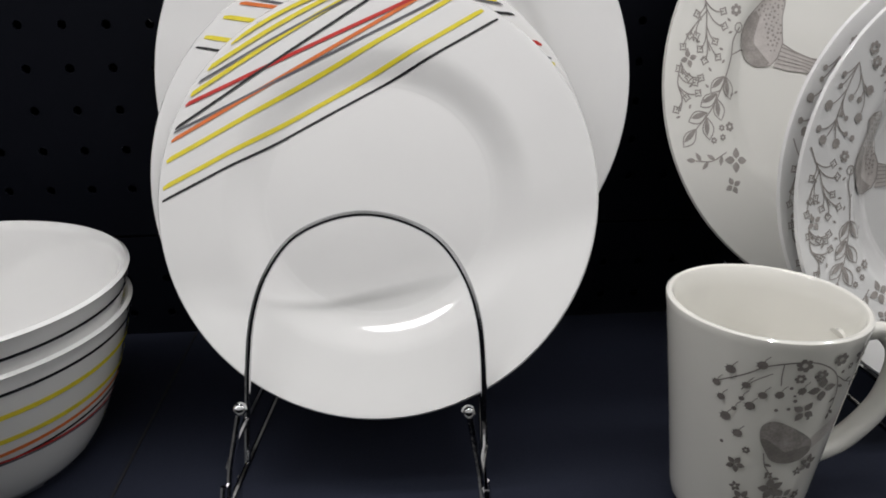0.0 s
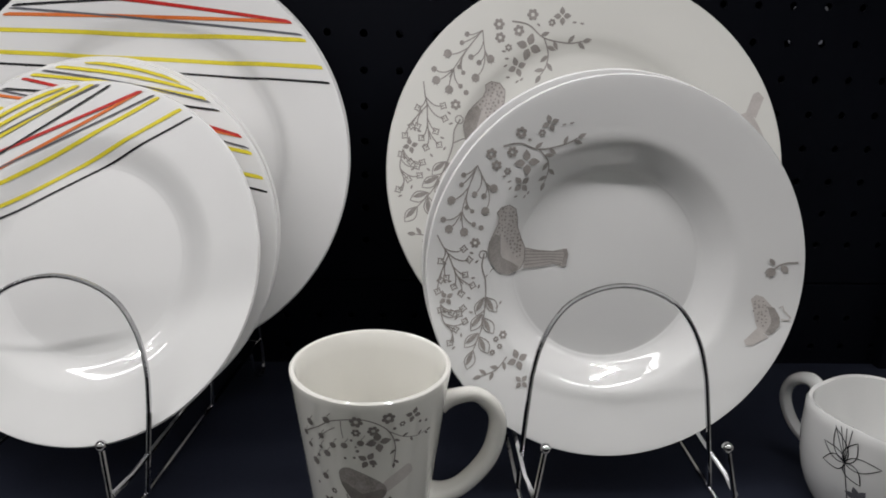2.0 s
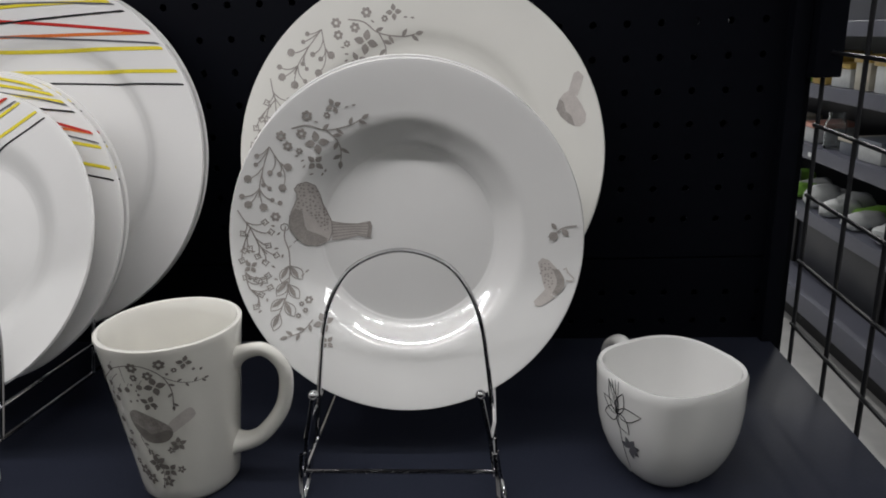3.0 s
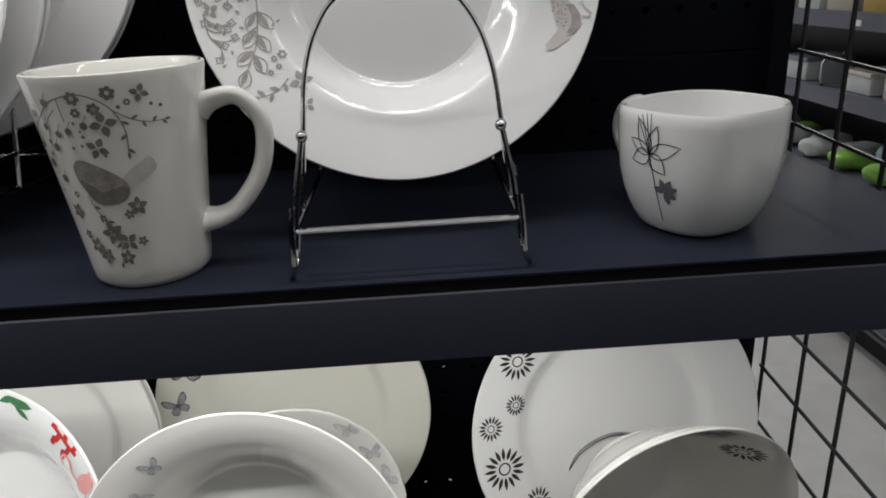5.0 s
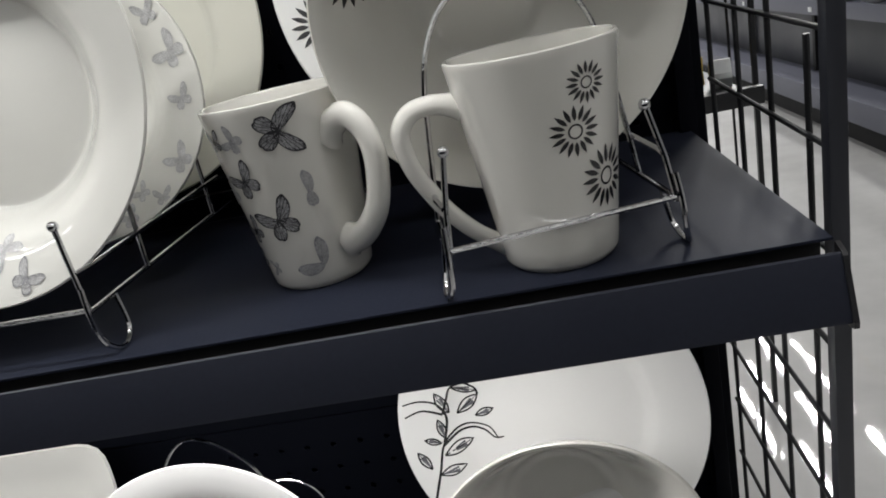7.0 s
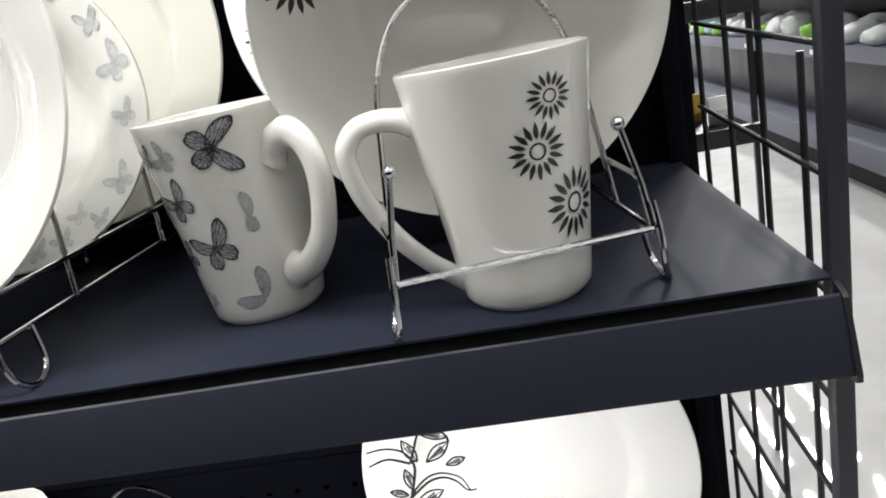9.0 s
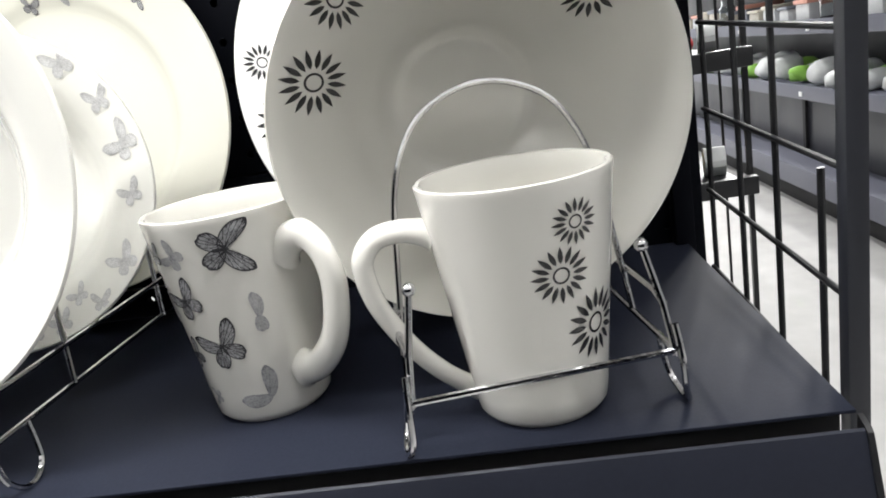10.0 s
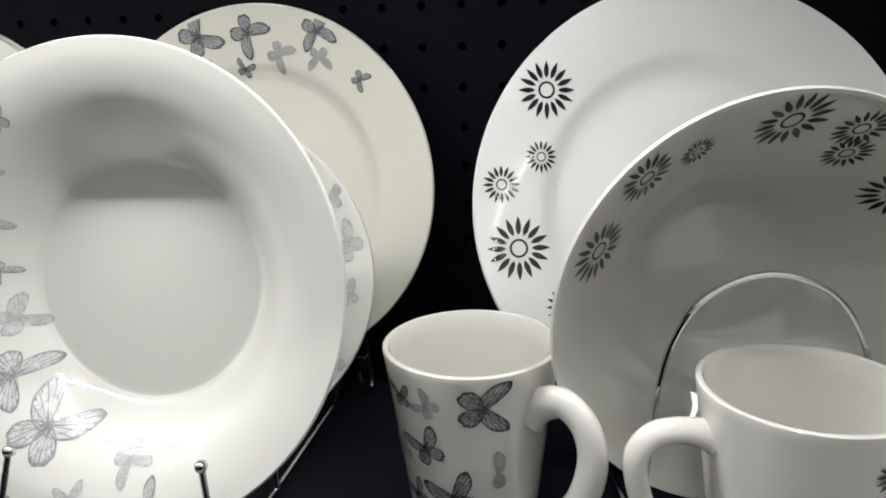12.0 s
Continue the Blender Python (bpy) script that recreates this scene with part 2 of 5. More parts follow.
def dots(poly, step, r, rng):
    """Small specks scattered inside an outline."""
    out = []
    xs, ys = [p[0] for p in poly], [p[1] for p in poly]
    x = min(xs)
    while x < max(xs):
        y = min(ys)
        while y < max(ys):
            px, py, inside = x + rng.uniform(-0.3, 0.3) * step, y + rng.uniform(-0.3, 0.3) * step, False
            for (ax, ay), (bx, by) in zip(poly, poly[1:] + poly[:1]):
                if (ay > py) != (by > py) and px < (bx - ax) * (py - ay) / (by - ay) + ax:
                    inside = not inside
            if inside:
                out += disc(px, py, r * rng.uniform(0.7, 1.25), 5)
            y += step
        x += step
    return out


def lay(polys, place, eps=0.0004):
    """A mesh of outlines laid on a surface by place(u, v, eps)."""
    bm = bmesh.new()
    for poly in polys:
        cu, cv = sum(p[0] for p in poly) / len(poly), sum(p[1] for p in poly) / len(poly)
        size = max(math.dist(p, (cu, cv)) for p in poly)
        if len(poly) > 4 and size > 0.005:
            dense = []
            for p, q in zip(poly, poly[1:] + poly[:1]):
                n = max(1, round(math.dist(p, q) / 0.0025))
                dense += [(p[0] + (q[0] - p[0]) * k / n, p[1] + (q[1] - p[1]) * k / n) for k in range(n)]
            poly = dense
        vs = [bm.verts.new(place(u, v, eps)) for u, v in poly]
        if len(vs) > 4:
            mid = bm.verts.new(place(cu, cv, eps))
            steps, outer = max(1, round(size / 0.0025)), vs
            for k in range(1, steps):
                f = 1 - k / steps
                inner = [bm.verts.new(place(cu + f * (u - cu), cv + f * (v - cv), eps)) for u, v in poly]
                for a, b, c, d in zip(outer, outer[1:] + outer[:1], inner[1:] + inner[:1], inner):
                    bm.faces.new((a, b, c, d))
                outer = inner
            for a, b in zip(outer, outer[1:] + outer[:1]):
                bm.faces.new((a, b, mid))
        else:
            bm.faces.new(vs)
    return bm


# ---------- crockery ----------
def plate_profile(R, kind):
    """(radius, height) of the eating side from the middle out; height 0 at the rim."""
    if kind == "coupe":
        pts = [(0, -0.112), (0.25, -0.112), (0.49, -0.1115), (0.54, -0.108), (0.58, -0.097), (0.63, -0.076), (0.68, -0.056), (0.715, -0.046), (0.75, -0.040), (0.85, -0.025), (0.97, -0.004), (1.0, 0.0)]
    elif kind == "soup":
        pts = [(0, -0.232), (0.30, -0.232), (0.485, -0.231), (0.52, -0.224), (0.55, -0.205), (0.60, -0.158), (0.645, -0.116), (0.675, -0.093), (0.71, -0.079), (0.76, -0.066), (0.85, -0.041), (0.97, -0.007), (1.0, 0.0)]
    elif kind == "deep":
        pts = [(0, -0.662), (0.28, -0.660), (0.36, -0.648), (0.42, -0.618), (0.49, -0.555), (0.60, -0.46), (0.74, -0.29), (0.86, -0.14), (0.96, -0.03), (1.0, 0.0)]
    elif kind == "bowl":
        pts = [(0, -0.44), (0.34, -0.44), (0.46, -0.425), (0.55, -0.37), (0.63, -0.27), (0.70, -0.185), (0.80, -0.105), (0.92, -0.038), (0.985, -0.004), (1.0, 0.0)]
    elif kind == "pasta":
        pts = [(0, -0.355), (0.30, -0.355), (0.495, -0.354), (0.535, -0.343), (0.57, -0.308), (0.63, -0.232), (0.70, -0.150), (0.79, -0.080), (0.90, -0.030), (0.985, -0.004), (1.0, 0.0)]
    else:
        pts = [(0, -0.118), (0.40, -0.118), (0.58, -0.115), (0.64, -0.098), (0.69, -0.068), (0.74, -0.052), (0.86, -0.026), (0.98, -0.003), (1.0, 0.0)]
    return [(q.x * R, q.y * R) for q in smooth_line([(a, b, 0) for a, b in pts], 5)]


def plate_body(R, kind, thick=0.0042):
    front = plate_profile(R, kind)
    front = [(max(r, 0.0005), h) for r, h in front]
    back, n = [], len(front)
    for i, (r, h) in enumerate(front):
        a, b = front[max(i - 1, 0)], front[min(i + 1, n - 1)]
        dr, dh = b[0] - a[0], b[1] - a[1]
        k = math.hypot(dr, dh) or 1
        t = thick * (0.62 if r > 0.95 * R else 1.0)
        back.append((max(r + t * dh / k, 0.0005), h - t * dr / k))
    foot_r, base = 0.50 * R if kind != "deep" else 0.42 * R, back[0][1]
    tip = [(R + 0.0006, -0.0006), (R + 0.0009, -0.0016), (R + 0.0003, -0.0026)]
    under = [p for p in back[::-1] if p[0] < R - 0.001]
    out = []
    for a, b in zip(under, under[1:] + [under[-1]]):
        out.append(a)
        if a[0] > foot_r >= b[0]:
            out += [(foot_r, min(a[1], b[1]) - 0.0035), (foot_r - 0.003, min(a[1], b[1]) - 0.0035)]
    return lathe(front + tip + out, 112)


def surface_of(R, kind):
    prof = plate_profile(R, kind)
    rs, hs = [p[0] for p in prof], [p[1] for p in prof]

    def place(u, v, eps):
        r = math.hypot(u, v)
        if r > 0.982 * R:
            u, v, r = u * 0.982 * R / r, v * 0.982 * R / r, 0.982 * R
        return (u, v, float(np.interp(r, rs, hs)) + eps)
    return place


def plate_pose(x, y, z, lean, yaw=0.0, spin=0.0):
    """A plate whose rim's middle is at x, y, z, leaning back by lean, its eating side towards -y."""
    return pose(x, y, z, 90 - lean, 0, yaw) @ pose(0, 0, 0, 0, 0, spin)


def make_plate(name, R, kind, mat, m, label, group=""):
    ob = part(name, plate_body(R, kind), mat)
    ob.matrix_world = m
    return tagged(ob, label, "plate" if kind != "deep" else "bowl", group), surface_of(R, kind)


def decorate(ob, place, layers, name="printed_motif"):
    for i, (mat, polys, lab, nm) in enumerate(layers):
        if polys:
            tagged(part(nm or name, lay(polys, place, 0.0003 + 0.00005 * i), mat, ob, lab), kind="" if "stripe" in (nm or name) or len(polys) < 3 else "stuff")


def stripe_set(R, spin=0.0, spread=1.0):
    """Coloured bands that cross one side of a plate from rim to rim, turned by spin degrees and drawn together by spread."""
    rows = [(183.0, 56.3, BLACK_INK, 0.015), (179.5, 61.0, YELLOW_INK, 0.026), (172.2, 69.7, YELLOW_INK, 0.026), (166.5, 76, ORANGE_INK, 0.021), (164.0, 71.5, CHARCOAL_INK, 0.013), (156, 76, RED_INK, 0.021), (163, 87, BLACK_INK, 0.014),
            (153, 93, YELLOW_INK, 0.022), (149, 91, CHARCOAL_INK, 0.012), (144.5, 98, YELLOW_INK, 0.022), (135, 103, YELLOW_INK, 0.021), (126, 107, CHARCOAL_INK, 0.013)]
    made, n = [], 44
    for a0, a1, mat, w in rows:
        p, q = (Vector((0.985 * R * math.cos(radians(t + spin)), 0.985 * R * math.sin(radians(t + spin)))) for t in (119.1 + (a - 119.1) * spread for a in (a0, a1)))
        o = Vector((-(q - p).y, (q - p).x)).normalized()
        line = [tuple(p.lerp(q, k / n) + o * 0.02 * R * math.sin(math.pi * k / n)) for k in range(n + 1)]
        made.append((mat, stroke(line, 0.78 * w * R), "", "coloured_stripe"))
    return made


def ring_band(radius_at, z, tilt, phase, w, mat_eps=0.0005, n=72):
    bm = bmesh.new()
    rows = []
    for k in range(n):
        a = 2 * math.pi * k / n
        zz = z + tilt * math.cos(a - phase)
        lo, hi = zz - w / 2, zz + w / 2
        rows.append([bm.verts.new(((radius_at(h) + mat_eps) * math.cos(a), (radius_at(h) + mat_eps) * math.sin(a), h)) for h in (lo, hi)])
    for a, b in zip(rows, rows[1:] + rows[:1]):
        bm.faces.new((a[0], b[0], b[1], a[1]))
    return bm


# ---------- mugs ----------
MUG_H, MUG_TOP, MUG_BASE = 0.1113, 0.0441, 0.0308


def mug_radius(z, h=MUG_H, top=MUG_TOP, base=MUG_BASE):
    t = min(max(z / h, 0), 1)
    return base + (top - base) * (t ** 1.08)


def mug_body(h=MUG_H, top=MUG_TOP, base=MUG_BASE, wall=0.0036):
    outer = [(0.001, 0.0025), (base - 0.007, 0.0022), (base - 0.0055, 0.0), (base - 0.003, 0.0), (base - 0.0008, 0.0022)]
    outer += [(mug_radius(h * t, h, top, base), h * t) for t in (0.04, 0.1, 0.2, 0.35, 0.5, 0.65, 0.8, 0.9, 0.96, 0.985)]
    outer += [(top - 0.0004, h * 0.995), (top - 0.0014, h), (top - wall + 0.0008, h * 0.998), (top - wall, h * 0.99)]
    outer += [(mug_radius(h * t, h, top, base) - wall, h * t) for t in (0.9, 0.75, 0.55, 0.35, 0.18)]
    outer += [(base - wall - 0.001, 0.010), (base - wall - 0.006, 0.0065), (0.001, 0.006)]
    return lathe(outer, 80)


def mug_place(h=MUG_H, top=MUG_TOP, base=MUG_BASE):
    def place(u, v, eps):
        r = mug_radius(v, h, top, base)
        a = u / (0.5 * (top + base))
        return ((r + eps) * math.cos(a), (r + eps) * math.sin(a), v)
    return place


def make_mug(m, mat, label, handle, handle_r, flat=1.35):
    """handle: (out, height) points beyond the wall on the mug's +x side."""
    mug = thing("mug", m, label, "mug", "mugs on the shelves")
    body = part("mug_body", mug_body(), mat, mug)
    pts = smooth_line([(r, 0, z) for r, z in handle], 7)
    n = len(pts)
    rad = [handle_r * (1.0 + 0.55 * (abs(2 * i / (n - 1) - 1)) ** 7) for i in range(n)]
    bm = bmesh.new()
    tube(bm, pts, rad, 14, flat=flat)
    part("handle", bm, mat, mug)
    return body


# ---------- wire plate stand ----------
STAND_PARTS = {}


def arch_mesh(lean, wide):
    """The round-topped wire hoop that a plate leans on."""
    half = [(-0.0578, 0.0), (-0.0575, 0.024), (-0.0568, 0.050), (-0.0545, 0.072), (-0.0480, 0.092), (-0.0360, 0.109), (-0.0190, 0.1185), (0.0, 0.1220)]
    half = [(x * (1 - (1 - wide) * min(1, q / 0.06)), q) for x, q in half]
    full = half + [(-x, q) for x, q in half[-2::-1]]
    bm = bmesh.new()
    tube(bm, smooth_line([(x, q * math.sin(radians(lean)), 0.0275 + q * math.cos(radians(lean))) for x, q in full], 6), 0.00155)
    return finish("arch", bm, STEEL)


def make_stand(m, label, depth=0.232, arches=((0, 0.047), (0, 0.131)), lean=22, wide=0.93):
    st = thing("plate_stand", m, label, "plate stand", "chrome plate stands")
    r = 0.00155
    if not STAND_PARTS:
        bm = bmesh.new()
        tube(bm, [(-0.0565, 0, 0.0278), (0.0565, 0, 0.0278)], r)
        STAND_PARTS["front_bar"] = finish("front_bar", bm, STEEL)
        bm = bmesh.new()
        tube(bm, [(-0.0565, depth, 0.0278), (0.0565, depth, 0.0278)], r)
        STAND_PARTS["rear_bar"] = finish("rear_bar", bm, STEEL)
        for s, nm in ((-1, "left"), (1, "right")):
            bm = bmesh.new()
            tube(bm, [(s * 0.0575, -0.002, 0.0268), (s * 0.0575, depth, 0.0290)], r)
            STAND_PARTS["lower_rail" + nm] = finish("lower_rail", bm, STEEL)
            bm = bmesh.new()
            tube(bm, [(s * 0.0552, 0.003, 0.0480), (s * 0.0575, 0.02, 0.0483), (s * 0.0575, depth, 0.0510)], r)
            STAND_PARTS["upper_rail" + nm] = finish("upper_rail", bm, STEEL)
            bm = bmesh.new()
            tube(bm, smooth_line([(s * 0.0575, 0.000, 0.040), (s * 0.0585, -0.003, 0.026), (s * 0.0595, -0.002, 0.010), (s * 0.0625, 0.004, 0.0020), (s * 0.0628, 0.013, 0.0018), (s * 0.0610, 0.021, 0.009), (s * 0.0585, 0.023, 0.027)], 5), r)
            STAND_PARTS["front_foot" + nm] = finish("front_foot", bm, STEEL)
            bm = bmesh.new()
            tube(bm, smooth_line([(s * 0.0575, depth - 0.022, 0.027), (s * 0.0590, depth - 0.02, 0.010), (s * 0.0600, depth - 0.012, 0.0018), (s * 0.0600, depth - 0.004, 0.0018), (s * 0.0590, depth + 0.002, 0.010), (s * 0.0575, depth, 0.050)], 5), r)
            STAND_PARTS["rear_foot" + nm] = finish("rear_foot", bm, STEEL)
            bm = bmesh.new()
            tube(bm, [(s * 0.0570, 0.000, 0.026), (s * 0.0545, 0.003, 0.048), (s * 0.0498, 0.0087, 0.0730)], r)
            ball(bm, (s * 0.0495, 0.0090, 0.0740), 0.0031)
            STAND_PARTS["ball_prong" + nm] = finish("ball_prong", bm, STEEL)
    for key, me in STAND_PARTS.items():
        ob = new(me.name.split(".")[0], me)
        ob.parent = st
    arch = arch_mesh(lean, wide)
    for dx, y in arches:
        ob = new("arch", arch)
        ob.parent, ob.location = st, (dx, y, 0)
    return st

# ---------- setting ----------
TOP, UPPER, LOWER, THIRD, FOURTH = 1.680, 1.2134, 0.8375, 0.4616, 0.15
LEFT, RIGHT, PANEL = -0.66, 0.583, 0.260
tagged(part("floor", boxes((-9, 9, -6, 9, -0.12, 0.0)), FLOOR), "polished light grey concrete store floor", "floor", kind="structure")
tagged(part("ceiling", boxes((-9, 9, -6, 9, CEILING, CEILING + 0.12)), CEIL), "plain white painted store ceiling", "ceiling", kind="structure")
for nm, r in (("wall_north", (-9, 9, 9, 9.15, 0, CEILING)), ("wall_south", (-9, 9, -6.15, -6, 0, CEILING)), ("wall_west", (-9.15, -9, -6, 9, 0, CEILING)), ("wall_east", (9, 9.15, -6, 9, 0, CEILING))):
    tagged(part(nm, boxes(r), WALL), "plain grey painted store wall", "wall", kind="structure")


def ceiling_strip(x, y, length, yaw, width):
    t = thing("strip_light", pose(x, y, CEILING, 0, 0, yaw), "long slim white ceiling strip light", "ceiling light", "ceiling strip lights")
    part("lamp_housing", boxes((-width / 2 - 0.01, width / 2 + 0.01, -length / 2, length / 2, -0.115, -0.06), bevel=0.006), FARMETAL, t)
    for s in (-1, 1):
        bm = bmesh.new()
        tube(bm, [(0, s * length * 0.4, -0.06), (0, s * length * 0.4, 0)], 0.003, 6)
        part("hanger", bm, STEEL, t)


# fittings for every strip, the added brightening ones included
for sx, sy, length, watts, yaw, width in STRIPS:
    ceiling_strip(sx, sy, length, yaw, width)
# housings for the added fill lamps that light the ceiling
for sx, sy in FILL_TROUGHS:
    t = thing("added_fill_trough", pose(sx, sy, CEILING, 0, 0, 90), "long white hung trough added as unseen fill light", "ceiling light", "hung trough lights")
    part("trough", boxes((-0.028, 0.028, -2.25, 2.25, -HANG - 0.05, -HANG - 0.01), bevel=0.006), CEIL, t)
    for s in (-1, 1):
        bm = bmesh.new()
        tube(bm, [(0.0, s * 2.23, -HANG - 0.015), (0.0, s * 2.23, 0)], 0.003, 6)
        part("hanger", bm, STEEL, t)


def peg_panel(x0, x1, z0, z1, y, px, pz, pitch=0.0276, hole=0.0031, thick=0.0022):
    """A pressed sheet with round holes on a square grid through px, pz."""
    i0, i1 = math.ceil((x0 + pitch / 2 - px) / pitch), math.floor((x1 - pitch / 2 - px) / pitch)
    j0, j1 = math.ceil((z0 + pitch / 2 - pz) / pitch), math.floor((z1 - pitch / 2 - pz) / pitch)
    verts, faces = [], []
    c8 = [(math.cos(math.pi / 8 * (2 * k + 1)), math.sin(math.pi / 8 * (2 * k + 1))) for k in range(8)]
    sq = [(1, 0.414), (0.414, 1), (-0.414, 1), (-1, 0.414), (-1, -0.414), (-0.414, -1), (0.414, -1), (1, -0.414)]
    cor = [(1, 1), (-1, 1), (-1, -1), (1, -1)]
    h = pitch / 2
    for i in range(i0, i1 + 1):
        for j in range(j0, j1 + 1):
            cx, cz, b = px + i * pitch, pz + j * pitch, len(verts)
            verts += [(cx + u * hole, y, cz + v * hole) for u, v in c8]
            verts += [(cx + u * h, y, cz + v * h) for u, v in sq]
            verts += [(cx + u * h, y, cz + v * h) for u, v in cor]
            verts += [(cx + u * hole, y + thick, cz + v * hole) for u, v in c8]
            for k in range(8):
                m = (k + 1) % 8
                faces += [(b + k, b + 8 + k, b + 8 + m, b + m), (b + k, b + m, b + 20 + m, b + 20 + k)]
            faces += [(b + 8, b + 16, b + 9), (b + 10, b + 17, b + 11), (b + 12, b + 18, b + 13), (b + 14, b + 19, b + 15)]
    ax0, ax1 = px + i0 * pitch - h, px + i1 * pitch + h
    az0, az1 = pz + j0 * pitch - h, pz + j1 * pitch + h
    for a, b, c, d in ((x0, ax0, z0, z1), (ax1, x1, z0, z1), (ax0, ax1, z0, az0), (ax0, ax1, az1, z1)):
        n = len(verts)
        verts += [(a, y, c), (b, y, c), (b, y, d), (a, y, d)]
        faces.append((n, n + 1, n + 2, n + 3))
    for a, b, c, d in ((x0, x1, z0, z0), (x0, x1, z1, z1)):
        n = len(verts)
        verts += [(a, y, c), (b, y, c), (b, y + 0.012, c), (a, y + 0.012, c)]
        faces.append((n, n + 1, n + 2, n + 3))
    me = bpy.data.meshes.new("pegboard_panel")
    me.from_pydata(verts, [], faces)
    bm = bmesh.new()
    bm.from_mesh(me)
    bmesh.ops.remove_doubles(bm, verts=bm.verts, dist=0.00005)
    bm.to_mesh(me)
    bm.free()
    me.materials.append(PEG)
    return me


# ---------- the gondola the crockery stands on ----------
gondola = thing("display_shelving", pose(0, PANEL, 0), "dark grey metal store shelving with pegboard back", "shelving", kind="structure")


def gond(name, bm, mat, label="", sharp=38):
    ob = part(name, bm, mat, gondola, label, sharp)
    ob.location = (0, -PANEL, 0)
    return ob


SEAMS = [0.02, 0.306, 0.622, 0.938, 1.290, 1.610, 1.95]
for a, b in zip(SEAMS, SEAMS[1:]):
    pz = {1.290: 1.4912, 0.938: 1.0635, 0.622: 0.6015, 0.306: 0.589}.get(a, a + 0.16)
    for y, tag in ((PANEL, "front"), (PANEL + 0.1, "rear")):
        ob = new("pegboard_panel", peg_panel(LEFT - 0.5, RIGHT + 0.006, a + 0.001, b - 0.001, y, 0.1160 if a > 1.2 else 0.2955, pz))
        ob.parent, ob.location = gondola, (0, -PANEL, 0)
gond("back_frame", boxes((LEFT - 0.5, LEFT - 0.46, PANEL + 0.004, PANEL + 0.098, 0, 1.98), (0.566, 0.600, PANEL + 0.004, PANEL + 0.098, 0, 1.98), (LEFT - 0.46, 0.566, PANEL + 0.004, PANEL + 0.098, 1.952, 1.98), bevel=0.002), PEG)
gond("side_bracket", boxes((0.5890, 0.6100, 0.2350, 0.2600, 1.4450, 1.6600), bevel=0.0015), PEG)
gond("upright", boxes((0.5745, 0.5885, 0.247, 0.2645, 0.0, 1.98), bevel=0.0015), PEG)


def shelf(z, y0=0.0):
    # deck with a folded nose, then the slanted price rail with a dark groove between
    bm = bmesh.new()
    box(bm, LEFT, RIGHT, y0, PANEL - 0.003, z - 0.0017, z, bevel=0.0005)
    deck = gond("shelf_deck", bm, DECK)
    # fold coloured black, so the groove's inner shade is in its colour
    gond("deck_fold", boxes((LEFT, RIGHT - 0.002, y0 + 0.0100, y0 + 0.0115, z - 0.0386, z - 0.0019)), GAP)
    if z > 0.6:
        part("lamp_strip", boxes((-0.64, LAMP_RIGHT + 0.01, y0 + 0.0135, y0 + 0.0285, z - 0.0130, z - 0.0019), bevel=0.001), WIRE, deck, "slim lamp strip under the shelf")
    bm = bmesh.new()
    prof = [(-0.0026, -0.0072), (-0.0040, -0.0060), (-0.0053, -0.0067), (-0.0151, -0.0364), (-0.0149, -0.0384), (-0.0129, -0.0392), (0.0084, -0.0388), (0.0086, -0.0372), (-0.0116, -0.0360), (-0.0030, -0.0092), (-0.0012, -0.0088)]
    ends = []
    for x in (LEFT, RIGHT + 0.0010):
        ends.append([bm.verts.new((x, y0 + a, z + b)) for a, b in prof])
    n = len(prof)
    for k in range(n):
        bm.faces.new((ends[0][k], ends[0][(k + 1) % n], ends[1][(k + 1) % n], ends[1][k]))
    bm.faces.new(ends[0][::-1])
    bm.faces.new(ends[1])
    rail = gond("price_rail", bm, LIP, sharp=25)
    bm = bmesh.new()
    cap = [(0.002, -0.003), (-0.0046, -0.0054), (-0.0066, -0.0072), (-0.0168, -0.0374), (-0.0164, -0.0408), (-0.0138, -0.0416), (0.002, -0.0412)]
    ends = [[bm.verts.new((x, y0 + a, z + b)) for a, b in cap] for x in (RIGHT + 0.0011, RIGHT + 0.0035)]
    for k in range(len(cap)):
        bm.faces.new((ends[0][k], ends[0][(k + 1) % len(cap)], ends[1][(k + 1) % len(cap)], ends[1][k]))
    bm.faces.new(ends[0][::-1])
    bm.faces.new(ends[1])
    part("rail_end_cap", bm, WIRE, rail, "dark end cap", sharp=25)
    # bracket at the end and stiffening folds under the deck
    bm = bmesh.new()
    pts = [(0.012, -0.0045), (PANEL - 0.004, -0.0045), (PANEL - 0.004, -0.075), (0.16, -0.045), (0.012, -0.030)]
    ends = [[bm.verts.new((x, y0 + a, z + b)) for a, b in pts] for x in (RIGHT - 0.004, RIGHT - 0.0015)]
    for k in range(5):
        bm.faces.new((ends[0][k], ends[0][(k + 1) % 5], ends[1][(k + 1) % 5], ends[1][k]))
    bm.faces.new(ends[0][::-1])
    bm.faces.new(ends[1])
    gond("shelf_bracket", bm, POST)


for z in (TOP, UPPER, LOWER, THIRD, FOURTH):
    shelf(z)
gond("plinth", boxes((LEFT, RIGHT, 0.012, 0.030, 0.0, 0.118), bevel=0.001), LIP)
gond("deck_joint", boxes((-0.1845, -0.1830, 0.004, PANEL - 0.004, UPPER, UPPER + 0.0006)), GAP)

# unseen shelving across this aisle, behind the camera, added to block low light
facing = thing("unseen_opposite_shelving", pose(0, -2.0, 0), "dark grey store shelving across the aisle", "shelving", kind="structure")


def face(name, bm, mat):
    ob = part(name, bm, mat, facing)
    ob.location = (0, 2.0, 0)


